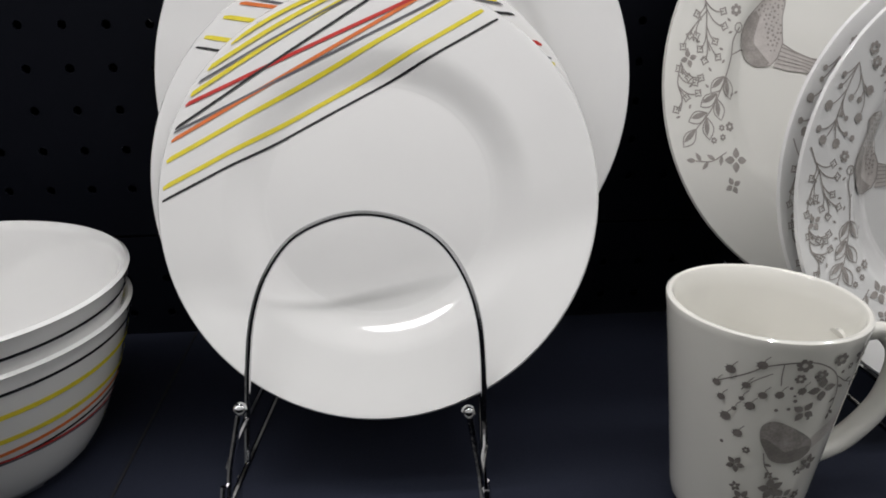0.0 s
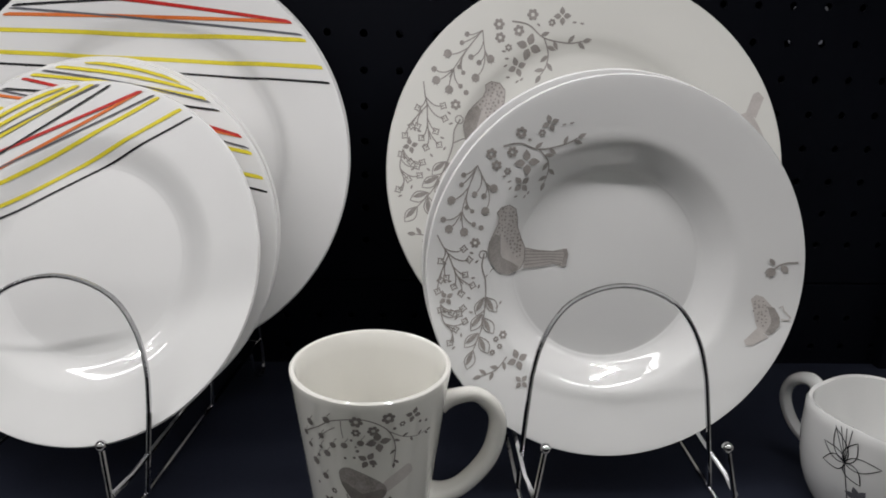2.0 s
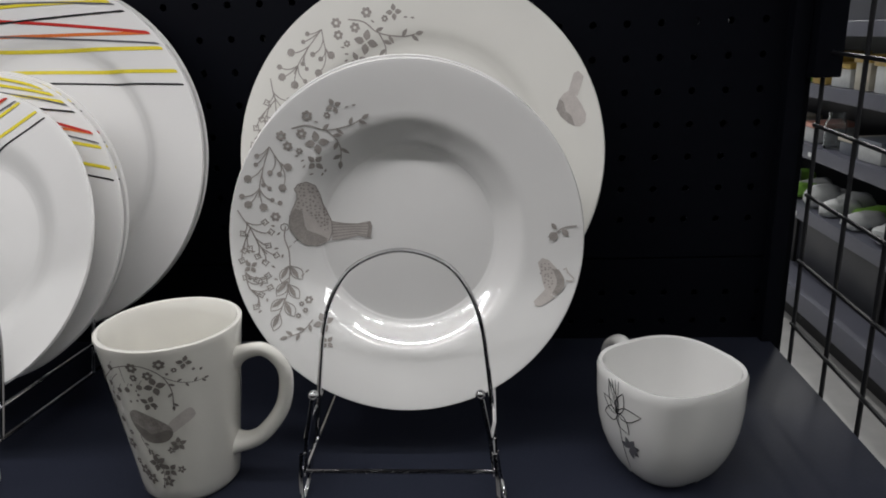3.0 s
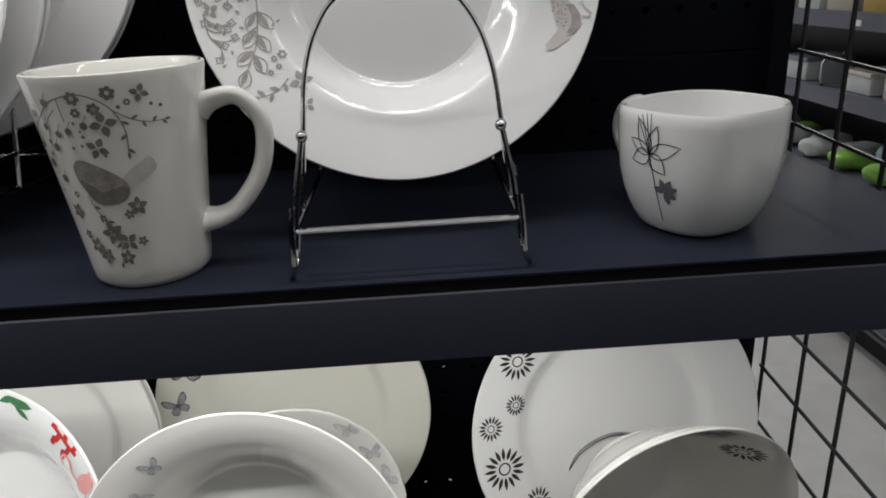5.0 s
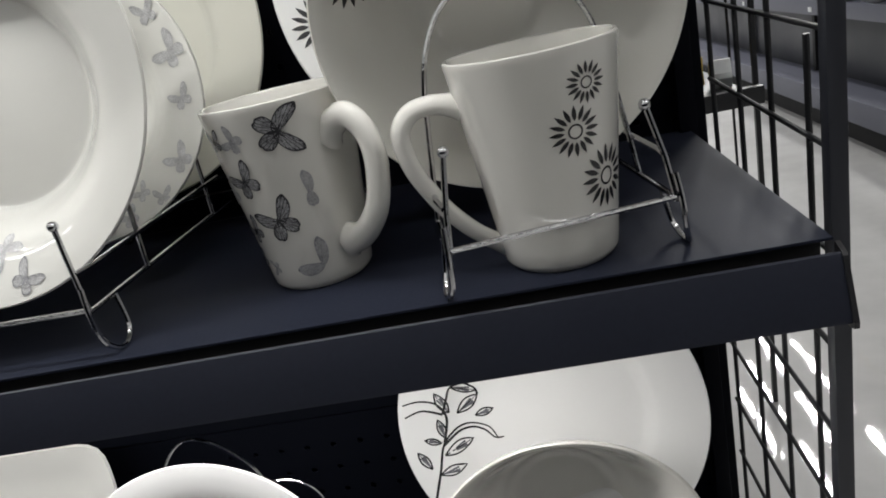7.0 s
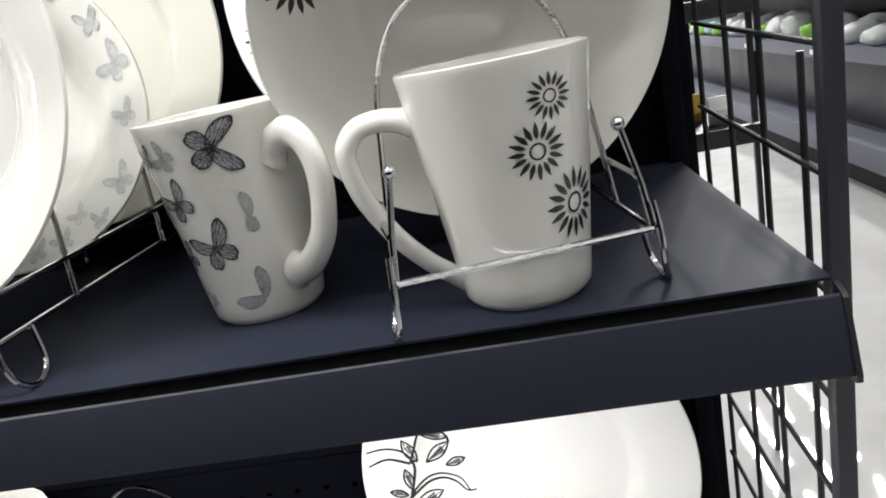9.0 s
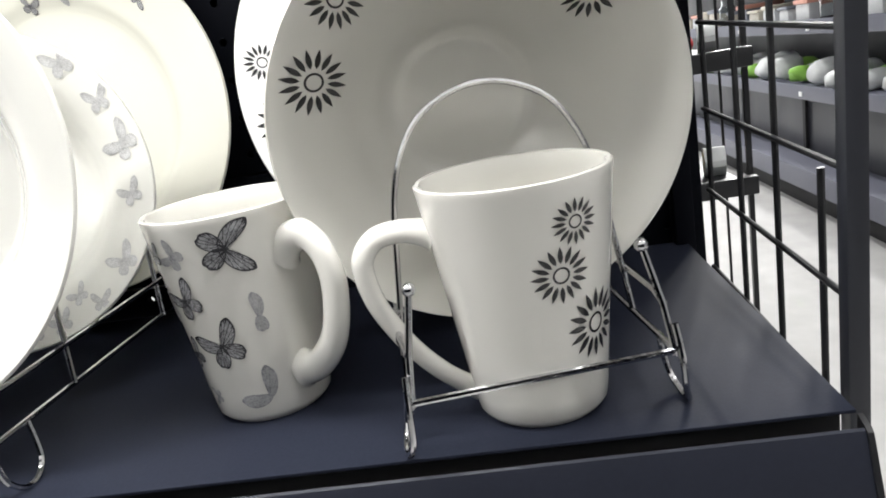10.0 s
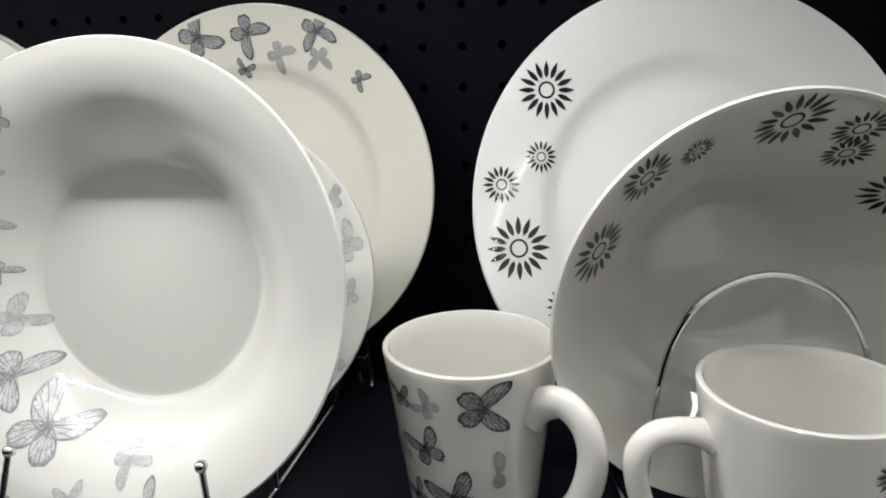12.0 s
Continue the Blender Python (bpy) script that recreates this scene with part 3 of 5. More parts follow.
face("back_panel", boxes((-3.6, 2.4, -2.04, -2.0, 0.0, 1.75)), PEG)
for z in (0.14, 0.50, 0.86, 1.22, 1.60):
    face("shelf_board", boxes((-3.6, 2.4, -2.0, -1.70, z - 0.03, z), bevel=0.003), DECK)
    face("price_rail", boxes((-3.6, 2.4, -1.70, -1.688, z - 0.043, z - 0.003), bevel=0.002), LIP)

# wire side panel with its front post
side = thing("wire_side_panel", pose(0.602, 0.04, 0), "black welded wire mesh end panel with a square post", "wire panel", kind="structure")


def sidepart(name, bm, mat, label=""):
    ob = part(name, bm, mat, side, label)
    ob.location = (-0.602, -0.04, 0)
    return ob


sidepart("post", boxes((0.5990, 0.6088, 0.0400, 0.0500, 0.0, 1.98), bevel=0.0015), POST, "square dark grey steel post")
for k, y in enumerate((0.0745, 0.1290, 0.1880, 0.2520)):
    z0, z1 = (0.0, 1.95)
    bm = bmesh.new()
    if k == 0:
        tube(bm, [(0.6035, y, 0.06), (0.6035, y, 0.790)], 0.0019, 8)
        sidepart("vertical_wire", bm, WIRE)
        bm = bmesh.new()
        tube(bm, [(0.6035, y, 0.800), (0.6035, y, 0.921)], 0.0019, 8)
    else:
        tube(bm, [(0.6035, y, z0 + 0.06), (0.6035, y, z1)], 0.0019, 8)
    sidepart("vertical_wire", bm, WIRE)
for k in range(-15, 20):
    z = 0.9300 + 0.0590 * k
    if 0.08 < z < 1.94:
        bm = bmesh.new()
        tube(bm, [(0.6012, 0.0445, z - 0.0042), (0.6012, 0.252, z + 0.004)], 0.0017, 8)
        sidepart("horizontal_wire", bm, WIRE)

# ---------- upper shelf: striped set ----------
make_stand(pose(-0.0568, 0.0168, UPPER, 0, 0, -6.65), "chrome wire plate stand holding white striped plates", arches=((0, 0.033), (0, 0.128)), lean=16.4, wide=1.0)
ob, sf = make_plate("striped_plate", 0.1104, "coupe", PORCELAIN, plate_pose(-0.0446, 0.1040, 1.3615, 25.0, -9.0), "white porcelain plate with coloured stripes in a wire stand", "striped plates")
decorate(ob, sf, stripe_set(0.1104))
for dy, spin in ((0.0, -39.4), (0.008, -40.2)):
    ob, sf = make_plate("striped_plate", 0.1149, "coupe", PORCELAIN, plate_pose(-0.0449, 0.1254 + dy, 1.3666 + dy * 0.1, 20.8, -3.0), "white striped porcelain plate behind another in the stand", "striped plates")
    decorate(ob, sf, stripe_set(0.1149, spin))
for dy in (0.0, 0.009):
    ob, sf = make_plate("striped_dinner_plate", 0.1404, "dinner", PORCELAIN, plate_pose(-0.0307, 0.1908 + dy, 1.4062, 13.9, -3.2), "large white dinner plate with coloured stripes leaning on the pegboard", "striped plates")
    decorate(ob, sf, stripe_set(0.1404, -31.5, 1.025))

BOWL_H, BOWL_R = 0.088, 0.088


def bowl_r(z):
    t = min(max(z / BOWL_H, 0), 1)
    return 0.044 + (BOWL_R - 0.044) * (t ** 0.50)


def make_bowl(m):
    prof = [(0.001, 0.004), (0.038, 0.004), (0.040, 0.0), (0.044, 0.0), (0.0455, 0.003)] + [(bowl_r(BOWL_H * t), BOWL_H * t) for t in (0.06, 0.14, 0.25, 0.4, 0.55, 0.7, 0.85, 0.94, 0.985)]
    prof += [(BOWL_R + 0.0004, BOWL_H), (BOWL_R - 0.0015, BOWL_H + 0.0012), (BOWL_R - 0.0035, BOWL_H)] + [(bowl_r(BOWL_H * t) - 0.0042, BOWL_H * t) for t in (0.95, 0.8, 0.6, 0.4, 0.25)] + [(0.046, 0.010), (0.03, 0.0075), (0.001, 0.007)]
    ob = part("striped_bowl", lathe(prof, 96), PORCELAIN)
    ob.matrix_world = m
    tagged(ob, "white porcelain bowl with coloured bands in a stack", "bowl", "stack of striped bowls")
    for z, tilt, ph, w, mat in ((0.079, 0.001, 0, 0.0017, BLACK_INK), (0.068, 0.002, 1, 0.0028, YELLOW_INK), (0.056, 0.003, 2, 0.0028, YELLOW_INK), (0.047, 0.004, 1, 0.0022, ORANGE_INK),
                               (0.043, 0.004, 3, 0.0014, RED_INK), (0.040, 0.005, 0.5, 0.0016, BLACK_INK), (0.035, 0.004, 5, 0.0014, CHARCOAL_INK)):
        part("coloured_band", ring_band(bowl_r, z, tilt, ph, w), mat, ob)
    return ob


make_bowl(pose(-0.2642, 0.108, UPPER, 0, 0, 10))
make_bowl(pose(-0.2642, 0.108, UPPER + 0.0211, 1.5, -1, 80))


# ---------- upper shelf: grey floral set ----------
def stalks(stem, ends, w):
    """Bent side stalks from a stem to each of the ends."""
    out = []
    for e in ends:
        i = min(range(len(stem)), key=lambda k: math.dist(stem[k], e))
        i = max(0, i - 4)
        p, q = stem[i], stem[min(i + 3, len(stem) - 1)]
        d = math.dist(p, e) or 1
        h = math.dist(p, q) or 1
        mid = (p[0] + 0.45 * d * (q[0] - p[0]) / h + 0.35 * (e[0] - p[0]), p[1] + 0.45 * d * (q[1] - p[1]) / h + 0.25 * (e[1] - p[1]))
        bow = [((1 - t) ** 2 * p[0] + 2 * t * (1 - t) * mid[0] + t * t * e[0], (1 - t) ** 2 * p[1] + 2 * t * (1 - t) * mid[1] + t * t * e[1]) for t in (k / 6 for k in range(7))]
        out += stroke(bow, w)
    return out


def bud(x, y, r, ang):
    """A round bud with a crown of three short points."""
    out = disc(x, y, r, 9)
    for d in (-0.7, 0.0, 0.7):
        out += lens(x, y, ang + d, r * 1.3, r * 0.5, 0.7, 3)
    return out


def rosette(x, y, r):
    """A scalloped flower with an open middle."""
    out = []
    for k in range(6):
        a = math.pi / 3 * k + x * 7
        out += disc(x + 0.62 * r * math.cos(a), y + 0.62 * r * math.sin(a), 0.36 * r, 6)
    return out + ring(x, y, 0.42 * r, 0.22 * r, 10)


def open_star(x, y, r, turn):
    """A small four-cornered flower drawn as an outline."""
    pts = []
    for k in range(8):
        a, q = turn + math.pi / 4 * k, r * (1.25 if k % 2 else 0.72)
        pts.append((x + q * math.cos(a), y + q * math.sin(a)))
    return stroke(pts + pts[:1], 0.42 * r) + disc(x, y, 0.16 * r, 5)


def twig_leaves(stem, first, size, gap=2):
    out = []
    for i in range(first, len(stem) - 1, gap):
        h = math.atan2(stem[i + 1][1] - stem[i][1], stem[i + 1][0] - stem[i][0])
        out += lens(stem[i][0], stem[i][1], h + (0.85 if (i // gap) % 2 else -0.85), size, size * 0.42, 0.55, 4)
    return out + lens(stem[-1][0], stem[-1][1], math.atan2(stem[-1][1] - stem[-2][1], stem[-1][0] - stem[-2][0]), size, size * 0.45, 0.55, 4)


def floral_decal():
    """The printed spray in units of the plate's radius: stems, filled flowers and leaves, rounded form, bar, darker crescent, fine marks."""
    s, f = [], []
    w = 0.0058
    # hanging buds
    stem = curve([(-0.76, 0.53), (-0.80, 0.42), (-0.83, 0.31), (-0.84, 0.24)])
    ends = [(-0.83, 0.48), (-0.84, 0.43), (-0.89, 0.35), (-0.93, 0.25), (-0.90, 0.20), (-0.82, 0.18), (-0.81, 0.31), (-0.78, 0.29), (-0.77, 0.22)]
    s += stroke(stem, w) + stalks(stem, ends, w)
    twig = curve([(-0.76, 0.53), (-0.72, 0.45), (-0.69, 0.41)])
    more = [(-0.67, 0.41), (-0.72, 0.37), (-0.77, 0.38), (-0.71, 0.29)]
    s += stroke(twig, w) + stalks(twig, more, w)
    for (x, y), r in zip(ends + more, (0.016, 0.015, 0.026, 0.018, 0.026, 0.027, 0.015, 0.014, 0.015, 0.026, 0.017, 0.018, 0.026)):
        f += bud(x, y, 0.85 * r, -1.4 + 3 * (x + 0.8))
    f += disc(-0.73, 0.20, 0.015, 7) + rosette(-0.76, 0.12, 0.030)
    # two bushes of small outlined stars
    for stem, ends in ((curve([(-0.96, 0.17), (-0.93, 0.11), (-0.90, 0.06), (-0.86, -0.04), (-0.82, -0.10)]), [(-0.82, 0.09), (-0.94, 0.03), (-0.79, 0.03), (-0.87, -0.11), (-0.81, -0.05), (-0.77, -0.11), (-0.83, -0.15)]),
                       (curve([(-0.90, 0.06), (-0.93, -0.01), (-0.955, -0.08)]), [(-0.94, -0.07), (-0.955, -0.13), (-0.91, -0.06)]),
                       (curve([(-0.94, -0.20), (-0.925, -0.29), (-0.88, -0.35), (-0.87, -0.41)]), [(-0.94, -0.23), (-0.88, -0.25), (-0.82, -0.23), (-0.81, -0.30), (-0.86, -0.34), (-0.89, -0.41), (-0.84, -0.26)])):
        s += stroke(stem, w * 1.1) + stalks(stem, ends, w)
        for x, y in ends:
            s += open_star(x, y, 0.0165, x * 17 + y * 5)
            f += lens(x + 0.03, y - 0.02, x * 31, 0.026, 0.012, 0.5, 3)
    f += blossom(-0.91, -0.17, 0.042, 0.6, 4)
    # drooping stem of paired outlined leaves
    stem = curve([(-0.71, 0.06), (-0.72, -0.01), (-0.70, -0.09), (-0.70, -0.21), (-0.72, -0.35), (-0.77, -0.47)])
    s += stroke(stem, w * 1.3, w) + stroke([(-0.70, -0.07), (-0.66, -0.03), (-0.63, -0.02)], w) + ring(-0.715, 0.055, 0.022, w, 8)
    for x, y, a in ((-0.705, -0.18, -2.0), (-0.695, -0.18, -0.95), (-0.715, -0.27, -2.2), (-0.71, -0.29, -1.0), (-0.735, -0.37, -2.4), (-0.73, -0.39, -1.1), (-0.765, -0.46, -1.9)):
        leaf = lens(x, y, a, 0.105, 0.058, 0.46, 6)[0]
        s += stroke(leaf + leaf[:1], w)
        f += lens(x, y, a - 0.12, 0.088, 0.026, 0.46, 5)
    # rosettes, pointed flowers and a twig at the top
    stem = curve([(-0.63, 0.63), (-0.54, 0.645), (-0.44, 0.615), (-0.31, 0.64), (-0.24, 0.675)])
    s += stroke(stem, w * 1.4, w)
    f += twig_leaves(stem, 9, 0.052, 3)
    stem = curve([(-0.44, 0.615), (-0.39, 0.56), (-0.375, 0.50), (-0.385, 0.44)])
    s += stroke(stem, w * 1.3, w)
    f += twig_leaves(stem, 3, 0.055, 3)
    for x, y, r in ((-0.54, 0.70, 0.038), (-0.69, 0.59, 0.037), (-0.58, 0.60, 0.037), (-0.66, 0.53, 0.035), (-0.43, 0.70, 0.025), (-0.60, 0.50, 0.025), (-0.60, -0.39, 0.030), (-0.64, -0.41, 0.020), (-0.62, -0.45, 0.020), (-0.66, -0.48, 0.020)):
        f += rosette(x, y, 0.84 * r)
    for x, y, r, a in ((-0.50, 0.545, 0.080, 0.1), (-0.52, 0.43, 0.060, 0.75), (-0.39, 0.75, 0.054, 0.4), (-0.52, -0.53, 0.070, 0.3), (-0.50, -0.65, 0.050, 0.8)):
        f += blossom(x, y, 0.86 * r, a, 4)
    for x, y, a in ((-0.60, 0.44, 0.4), (-0.59, 0.40, 0.9), (-0.56, 0.36, 0.3), (-0.50, 0.35, 1.0), (-0.63, 0.47, 0.2), (-0.48, 0.66, 2.8), (-0.33, 0.74, 0.3), (-0.29, 0.75, 0.2), (-0.64, -0.25, 0.9), (-0.62, -0.23, 0.8), (-0.48, 0.37, 1.1)):
        f += lens(x, y, a, 0.026, 0.011, 0.5, 3)
    # twig along the lower edge
    stem = curve([(-0.58, -0.51), (-0.64, -0.575), (-0.72, -0.60)])
    s += stroke(stem, w)
    f += twig_leaves(stem, 2, 0.05, 2)
    # rounded form with a pale patch, speckled top, dark crescent and a ribbed bar
    body = [[(-0.647, 0.278), (-0.624, 0.307), (-0.577, 0.318), (-0.537, 0.294), (-0.52, 0.239), (-0.514, 0.188), (-0.49, 0.124), (-0.468, 0.072), (-0.468, 0.0), (-0.49, -0.046), (-0.557, -0.075), (-0.612, -0.062), (-0.653, -0.02), (-0.684, 0.036), (-0.688, 0.085), (-0.672, 0.144), (-0.638, 0.216), (-0.634, 0.253)]]
    bar = [[(-0.47, 0.07), (-0.392, 0.054), (-0.312, 0.049), (-0.248, 0.062), (-0.238, 0.031), (-0.25, -0.037), (-0.312, -0.021), (-0.392, -0.039), (-0.473, -0.046)]]
    dark = [[(-0.684, 0.124), (-0.652, 0.165), (-0.618, 0.146), (-0.624, 0.082), (-0.602, 0.026), (-0.557, -0.015), (-0.497, -0.036), (-0.512, -0.062), (-0.557, -0.075), (-0.612, -0.062), (-0.653, -0.02), (-0.684, 0.036), (-0.69, 0.082)]]
    top = [(-0.624, 0.301), (-0.577, 0.311), (-0.54, 0.289), (-0.524, 0.239), (-0.518, 0.188), (-0.494, 0.124), (-0.474, 0.08), (-0.474, 0.031), (-0.517, 0.005), (-0.572, 0.103), (-0.612, 0.155), (-0.657, 0.149), (-0.634, 0.222), (-0.629, 0.263)]
    marks = dots(top, 0.021, 0.0062, random.Random(3)) + stroke(body[0] + body[0][:1], 0.005)
    edge = bar[0]
    marks += stroke(edge, 0.005) + stroke(edge[3:6], 0.024)
    for k in range(5):
        t = (k + 0.5) / 5
        marks += stroke([(-0.467, 0.062 - 0.098 * t), (-0.33, 0.055 - 0.072 * t), (-0.255, 0.058 - 0.088 * t)], 0.0045)
    return s, f, body, bar, dark, marks


DECAL = floral_decal()


def mapped(polys, to):
    return [[to(u, v) for u, v in poly] for poly in polys]


def floral_plate(name, R, kind, m, label):
    ob, sf = make_plate(name, R, kind, PORCELAIN if kind == "soup" else IVORY, m, label, "grey floral plates")
    grow = (lambda u, v: (u * R, v * R))
    tall = (lambda u, v: ((u + 0.012) * R, (0.97 * v + 0.03) * R)) if kind == "soup" else (lambda u, v: ((0.904 * u +0.310 * v -0.010) * R, (-0.310 * u +0.904 * v -0.017) * R))
    stems, blooms, b1, t1, dark, marks = (mapped(polys, tall) for polys in DECAL)
    b2 = mapped([[(0.792, 0.308), (0.831, 0.326), (0.859, 0.284), (0.888, 0.235), (0.907, 0.192), (0.902, 0.150), (0.876, 0.130), (0.845, 0.132), (0.815, 0.150), (0.775, 0.185), (0.751, 0.229), (0.765, 0.275)]], grow)
    t2 = mapped([[(0.815, 0.318), (0.843, 0.410), (0.866, 0.421), (0.894, 0.390), (0.862, 0.290)]], grow)
    small = mapped([[(0.768, 0.280), (0.751, 0.229), (0.775, 0.185), (0.815, 0.150), (0.848, 0.133), (0.832, 0.185), (0.800, 0.215), (0.790, 0.262)]], grow)
    if kind == "soup":
        b2 = mapped([[(0.75, -0.16), (0.775, -0.135), (0.81, -0.145), (0.85, -0.19), (0.885, -0.23), (0.895, -0.28), (0.87, -0.33), (0.84, -0.35), (0.79, -0.33), (0.775, -0.28), (0.765, -0.22)]], grow)
        t2 = mapped([[(0.785, -0.315), (0.72, -0.385), (0.73, -0.41), (0.76, -0.41), (0.84, -0.362)]] + stroke([(0.89, -0.20), (0.905, -0.19), (0.912, -0.215), (0.945, -0.25), (0.935, -0.265), (0.90, -0.262)], 0.008), grow)
        small = mapped([[(0.83, -0.195), (0.865, -0.20), (0.893, -0.25), (0.892, -0.30), (0.855, -0.343), (0.825, -0.335), (0.848, -0.31), (0.853, -0.26)]], grow)
    tuft = mapped(bud(0.838, -0.010, 0.026, -2.3) + lens(0.855, 0.028, 2.2, 0.045, 0.026) + lens(0.885, 0.032, -0.9, 0.055, 0.034) + stroke([(0.850, 0.005), (0.878, 0.030), (0.915, 0.044), (0.965, 0.048)], 0.008), grow)
    decorate(ob, sf, [(TAUPE_INK, stems, "", "stem_print"), (TAUPE_INK, blooms, "", "blossom_print"), (TAUPE_PALE, b1, "", "rounded_print"), (TAUPE_PALE, t1, "", "bar_print"),
                      (TAUPE_PALE, b2, "", "rounded_print"), (TAUPE_PALE, t2, "", "bar_print")] + ([(TAUPE_INK, tuft, "", "blossom_print")] if kind == "soup" else []))
    part("crescent_print", lay(dark, sf, 0.0007), TAUPE_INK, ob)
    part("crescent_print", lay(small, sf, 0.0007), TAUPE_INK, ob)
    tagged(part("speckle_print", lay(marks + mapped(dots([(0.75, -0.16), (0.82, -0.15), (0.84, -0.20), (0.83, -0.30), (0.78, -0.30)], 0.019, 0.006, random.Random(8)), grow) if kind == "soup" else marks, sf, 0.0008), TAUPE_INK, ob), kind="stuff")
    return ob


make_stand(pose(0.2765, 0.0080, UPPER, 0, 0, 0.3), "chrome wire plate stand holding grey floral plates", arches=((0, 0.037), (0, 0.125)), lean=11)
floral_plate("floral_soup_plate", 0.1148, "soup", plate_pose(0.2781, 0.0847, 1.3628, 10.1, 2.2), "white soup plate with grey floral print in a wire stand")
floral_plate("floral_soup_plate", 0.1148, "soup", plate_pose(0.2761, 0.0975, 1.3645, 10.1, 2.2), "white floral soup plate stacked behind another")
floral_plate("floral_dinner_plate", 0.1417, "dinner", plate_pose(0.2779, 0.1888, 1.4015, 15.3, -2.0), "large white dinner plate with grey floral print")

C_HANDLE = [(0.0390, 0.0880), (0.0470, 0.0915), (0.0580, 0.0930), (0.0670, 0.0865), (0.0710, 0.0760), (0.0690, 0.0600), (0.0630, 0.0470), (0.0520, 0.0340), (0.0420, 0.0285), (0.0320, 0.0272)]
MUG_YAW = -2
mug = make_mug(pose(0.1329, 0.0425, UPPER, 0, 0, MUG_YAW), BONE, "white tapered mug with grey floral print", C_HANDLE, 0.0043)
pl = mug_place()
k = 0.5 * (MUG_TOP + MUG_BASE)


def wrapped(polys):
    """Print drawn in millimetres round the wall, turned to the mug's front."""
    return [[(radians(-77 - MUG_YAW) * k + 0.001 * u, 0.00108 * v - 0.0005) for u, v in poly] for poly in polys]


def arc(pts):
    """Degrees round the wall and height to millimetres along it."""
    return [(1000 * k * radians(a), z) for a, z in pts]


branch = curve(arc([(-65.4, 79.2), (-48.3, 86.9), (-37.1, 92.5), (-19.4, 95.4), (-7.5, 93.5), (2.4, 87.9), (7.6, 78.8), (7.2, 69)]))
twig, drop, fork = (curve(arc(p)) for p in ([(2.4, 87.9), (12.6, 83.4), (23.3, 81.1), (33.5, 81.2)], [(-30.1, 93.7), (-30.1, 88.8), (-29.3, 84)], [(-34.7, 89.2), (-43.2, 84.7), (-49.7, 79.2)]))
lower = curve(arc([(-30, 50), (-27, 43), (-20, 37), (-16, 31), (-15, 24), (-18, 16)]))
stems = stroke(lower, 0.5) + stroke(branch, 0.55) + stroke(twig, 0.5, 0.3) + stroke(drop, 0.4) + stroke(fork, 0.4)
blooms = twig_leaves(lower, 4, 3.6, 3) + twig_leaves(twig, 5, 3.2, 3) + twig_leaves(branch[-12:], 4, 3.6, 3)
for a, z, r in ((-56.7, 87.2, 2.2), (-40.8, 92.3, 2.1), (-64.2, 79, 1.8), (-47.2, 81.7, 1.8), (-37.7, 78.5, 1.9), (-28.8, 79.7, 1.9), (-60.5, 72.9, 1.8), (-43.5, 72.4, 2.2), (-56.5, 64.4, 2.5), (-48.7, 75, 1.2), (-52, 69.3, 1.1), (-17, 81.9, 1.9), (-47.9, 57.6, 2.2)):
    u = 1000 * k * radians(a)
    blooms += bud(u, z, 0.9 * r, -1.4 + 0.05 * u)
    stems += stroke([(u, z), (u + 0.8, z + 2.6), (u + 2.2, z + 4.4)], 0.32)
for a, z, r in ((-19.5, 93.9, 3.8), (-19.9, 87.7, 2.7), (-8.2, 88.9, 3.4), (1.9, 95.3, 3.8), (11.9, 90.8, 1.9), (-41, 50.1, 2.2)):
    blooms += rosette(1000 * k * radians(a), z, 0.85 * r)
for a, z, r in ((19.9, 94.2, 4.8), (-4.7, 82.2, 6.9), (-12.2, 71.7, 6), (-46.4, 41.6, 5.1), (5.1, 43.3, 5.7), (-2.3, 39.8, 3), (-19, 31, 7.2), (-8.1, 26.2, 6.3), (-38.1, 24.2, 5.7), (-43.9, 29.9, 3.3), (3.4, 25.9, 3.3), (-23.4, 38.3, 2.7), (-30.7, 19.3, 5.4), (-12.1, 18.2, 5.1)):
    blooms += blossom(1000 * k * radians(a), z, 0.86 * r, 0.3 * a, 4 + int(r) % 2)
for a, z, r in ((-23.4, 83.2, 0.8), (-19.4, 77.1, 0.9), (-28.8, 72.2, 0.8), (-21.9, 73.1, 0.8), (-20.4, 79.5, 0.6), (6.4, 89, 0.9), (26.2, 88.9, 0.9), (32.1, 87.7, 0.9), (-57, 51.3, 0.9), (-8.1, 68.2, 0.8)):
    blooms += disc(1000 * k * radians(a), z, r, 6)
body, bar, crescent = ([arc(p)] for p in ([(-34.6, 63.6), (-28.1, 66.7), (-19.1, 64.9), (-8.3, 60.8), (0.4, 56.1), (2.2, 51.2), (-3, 46.6), (-13.3, 45), (-24, 46.4), (-29.7, 51.3), (-34.1, 57.1)],
                                          [(0, 57.4), (11.2, 63.1), (19.9, 65.6), (23.7, 61.1), (20.4, 58.2), (9.3, 53.9), (1.1, 51.2)],
                                          [(-33.6, 57.2), (-27.9, 56.5), (-22.3, 52.3), (-13.1, 51.1), (-1.8, 53.6), (2.2, 50.9), (-3, 46.6), (-13.3, 45), (-24, 46.4), (-29.7, 51.3)]))
body, bar, crescent = ([[(q.x, q.y) for q in smooth_line([(u, v, 0) for u, v in polys[0]], 4, closed=True)]] for polys in (body, bar, crescent))
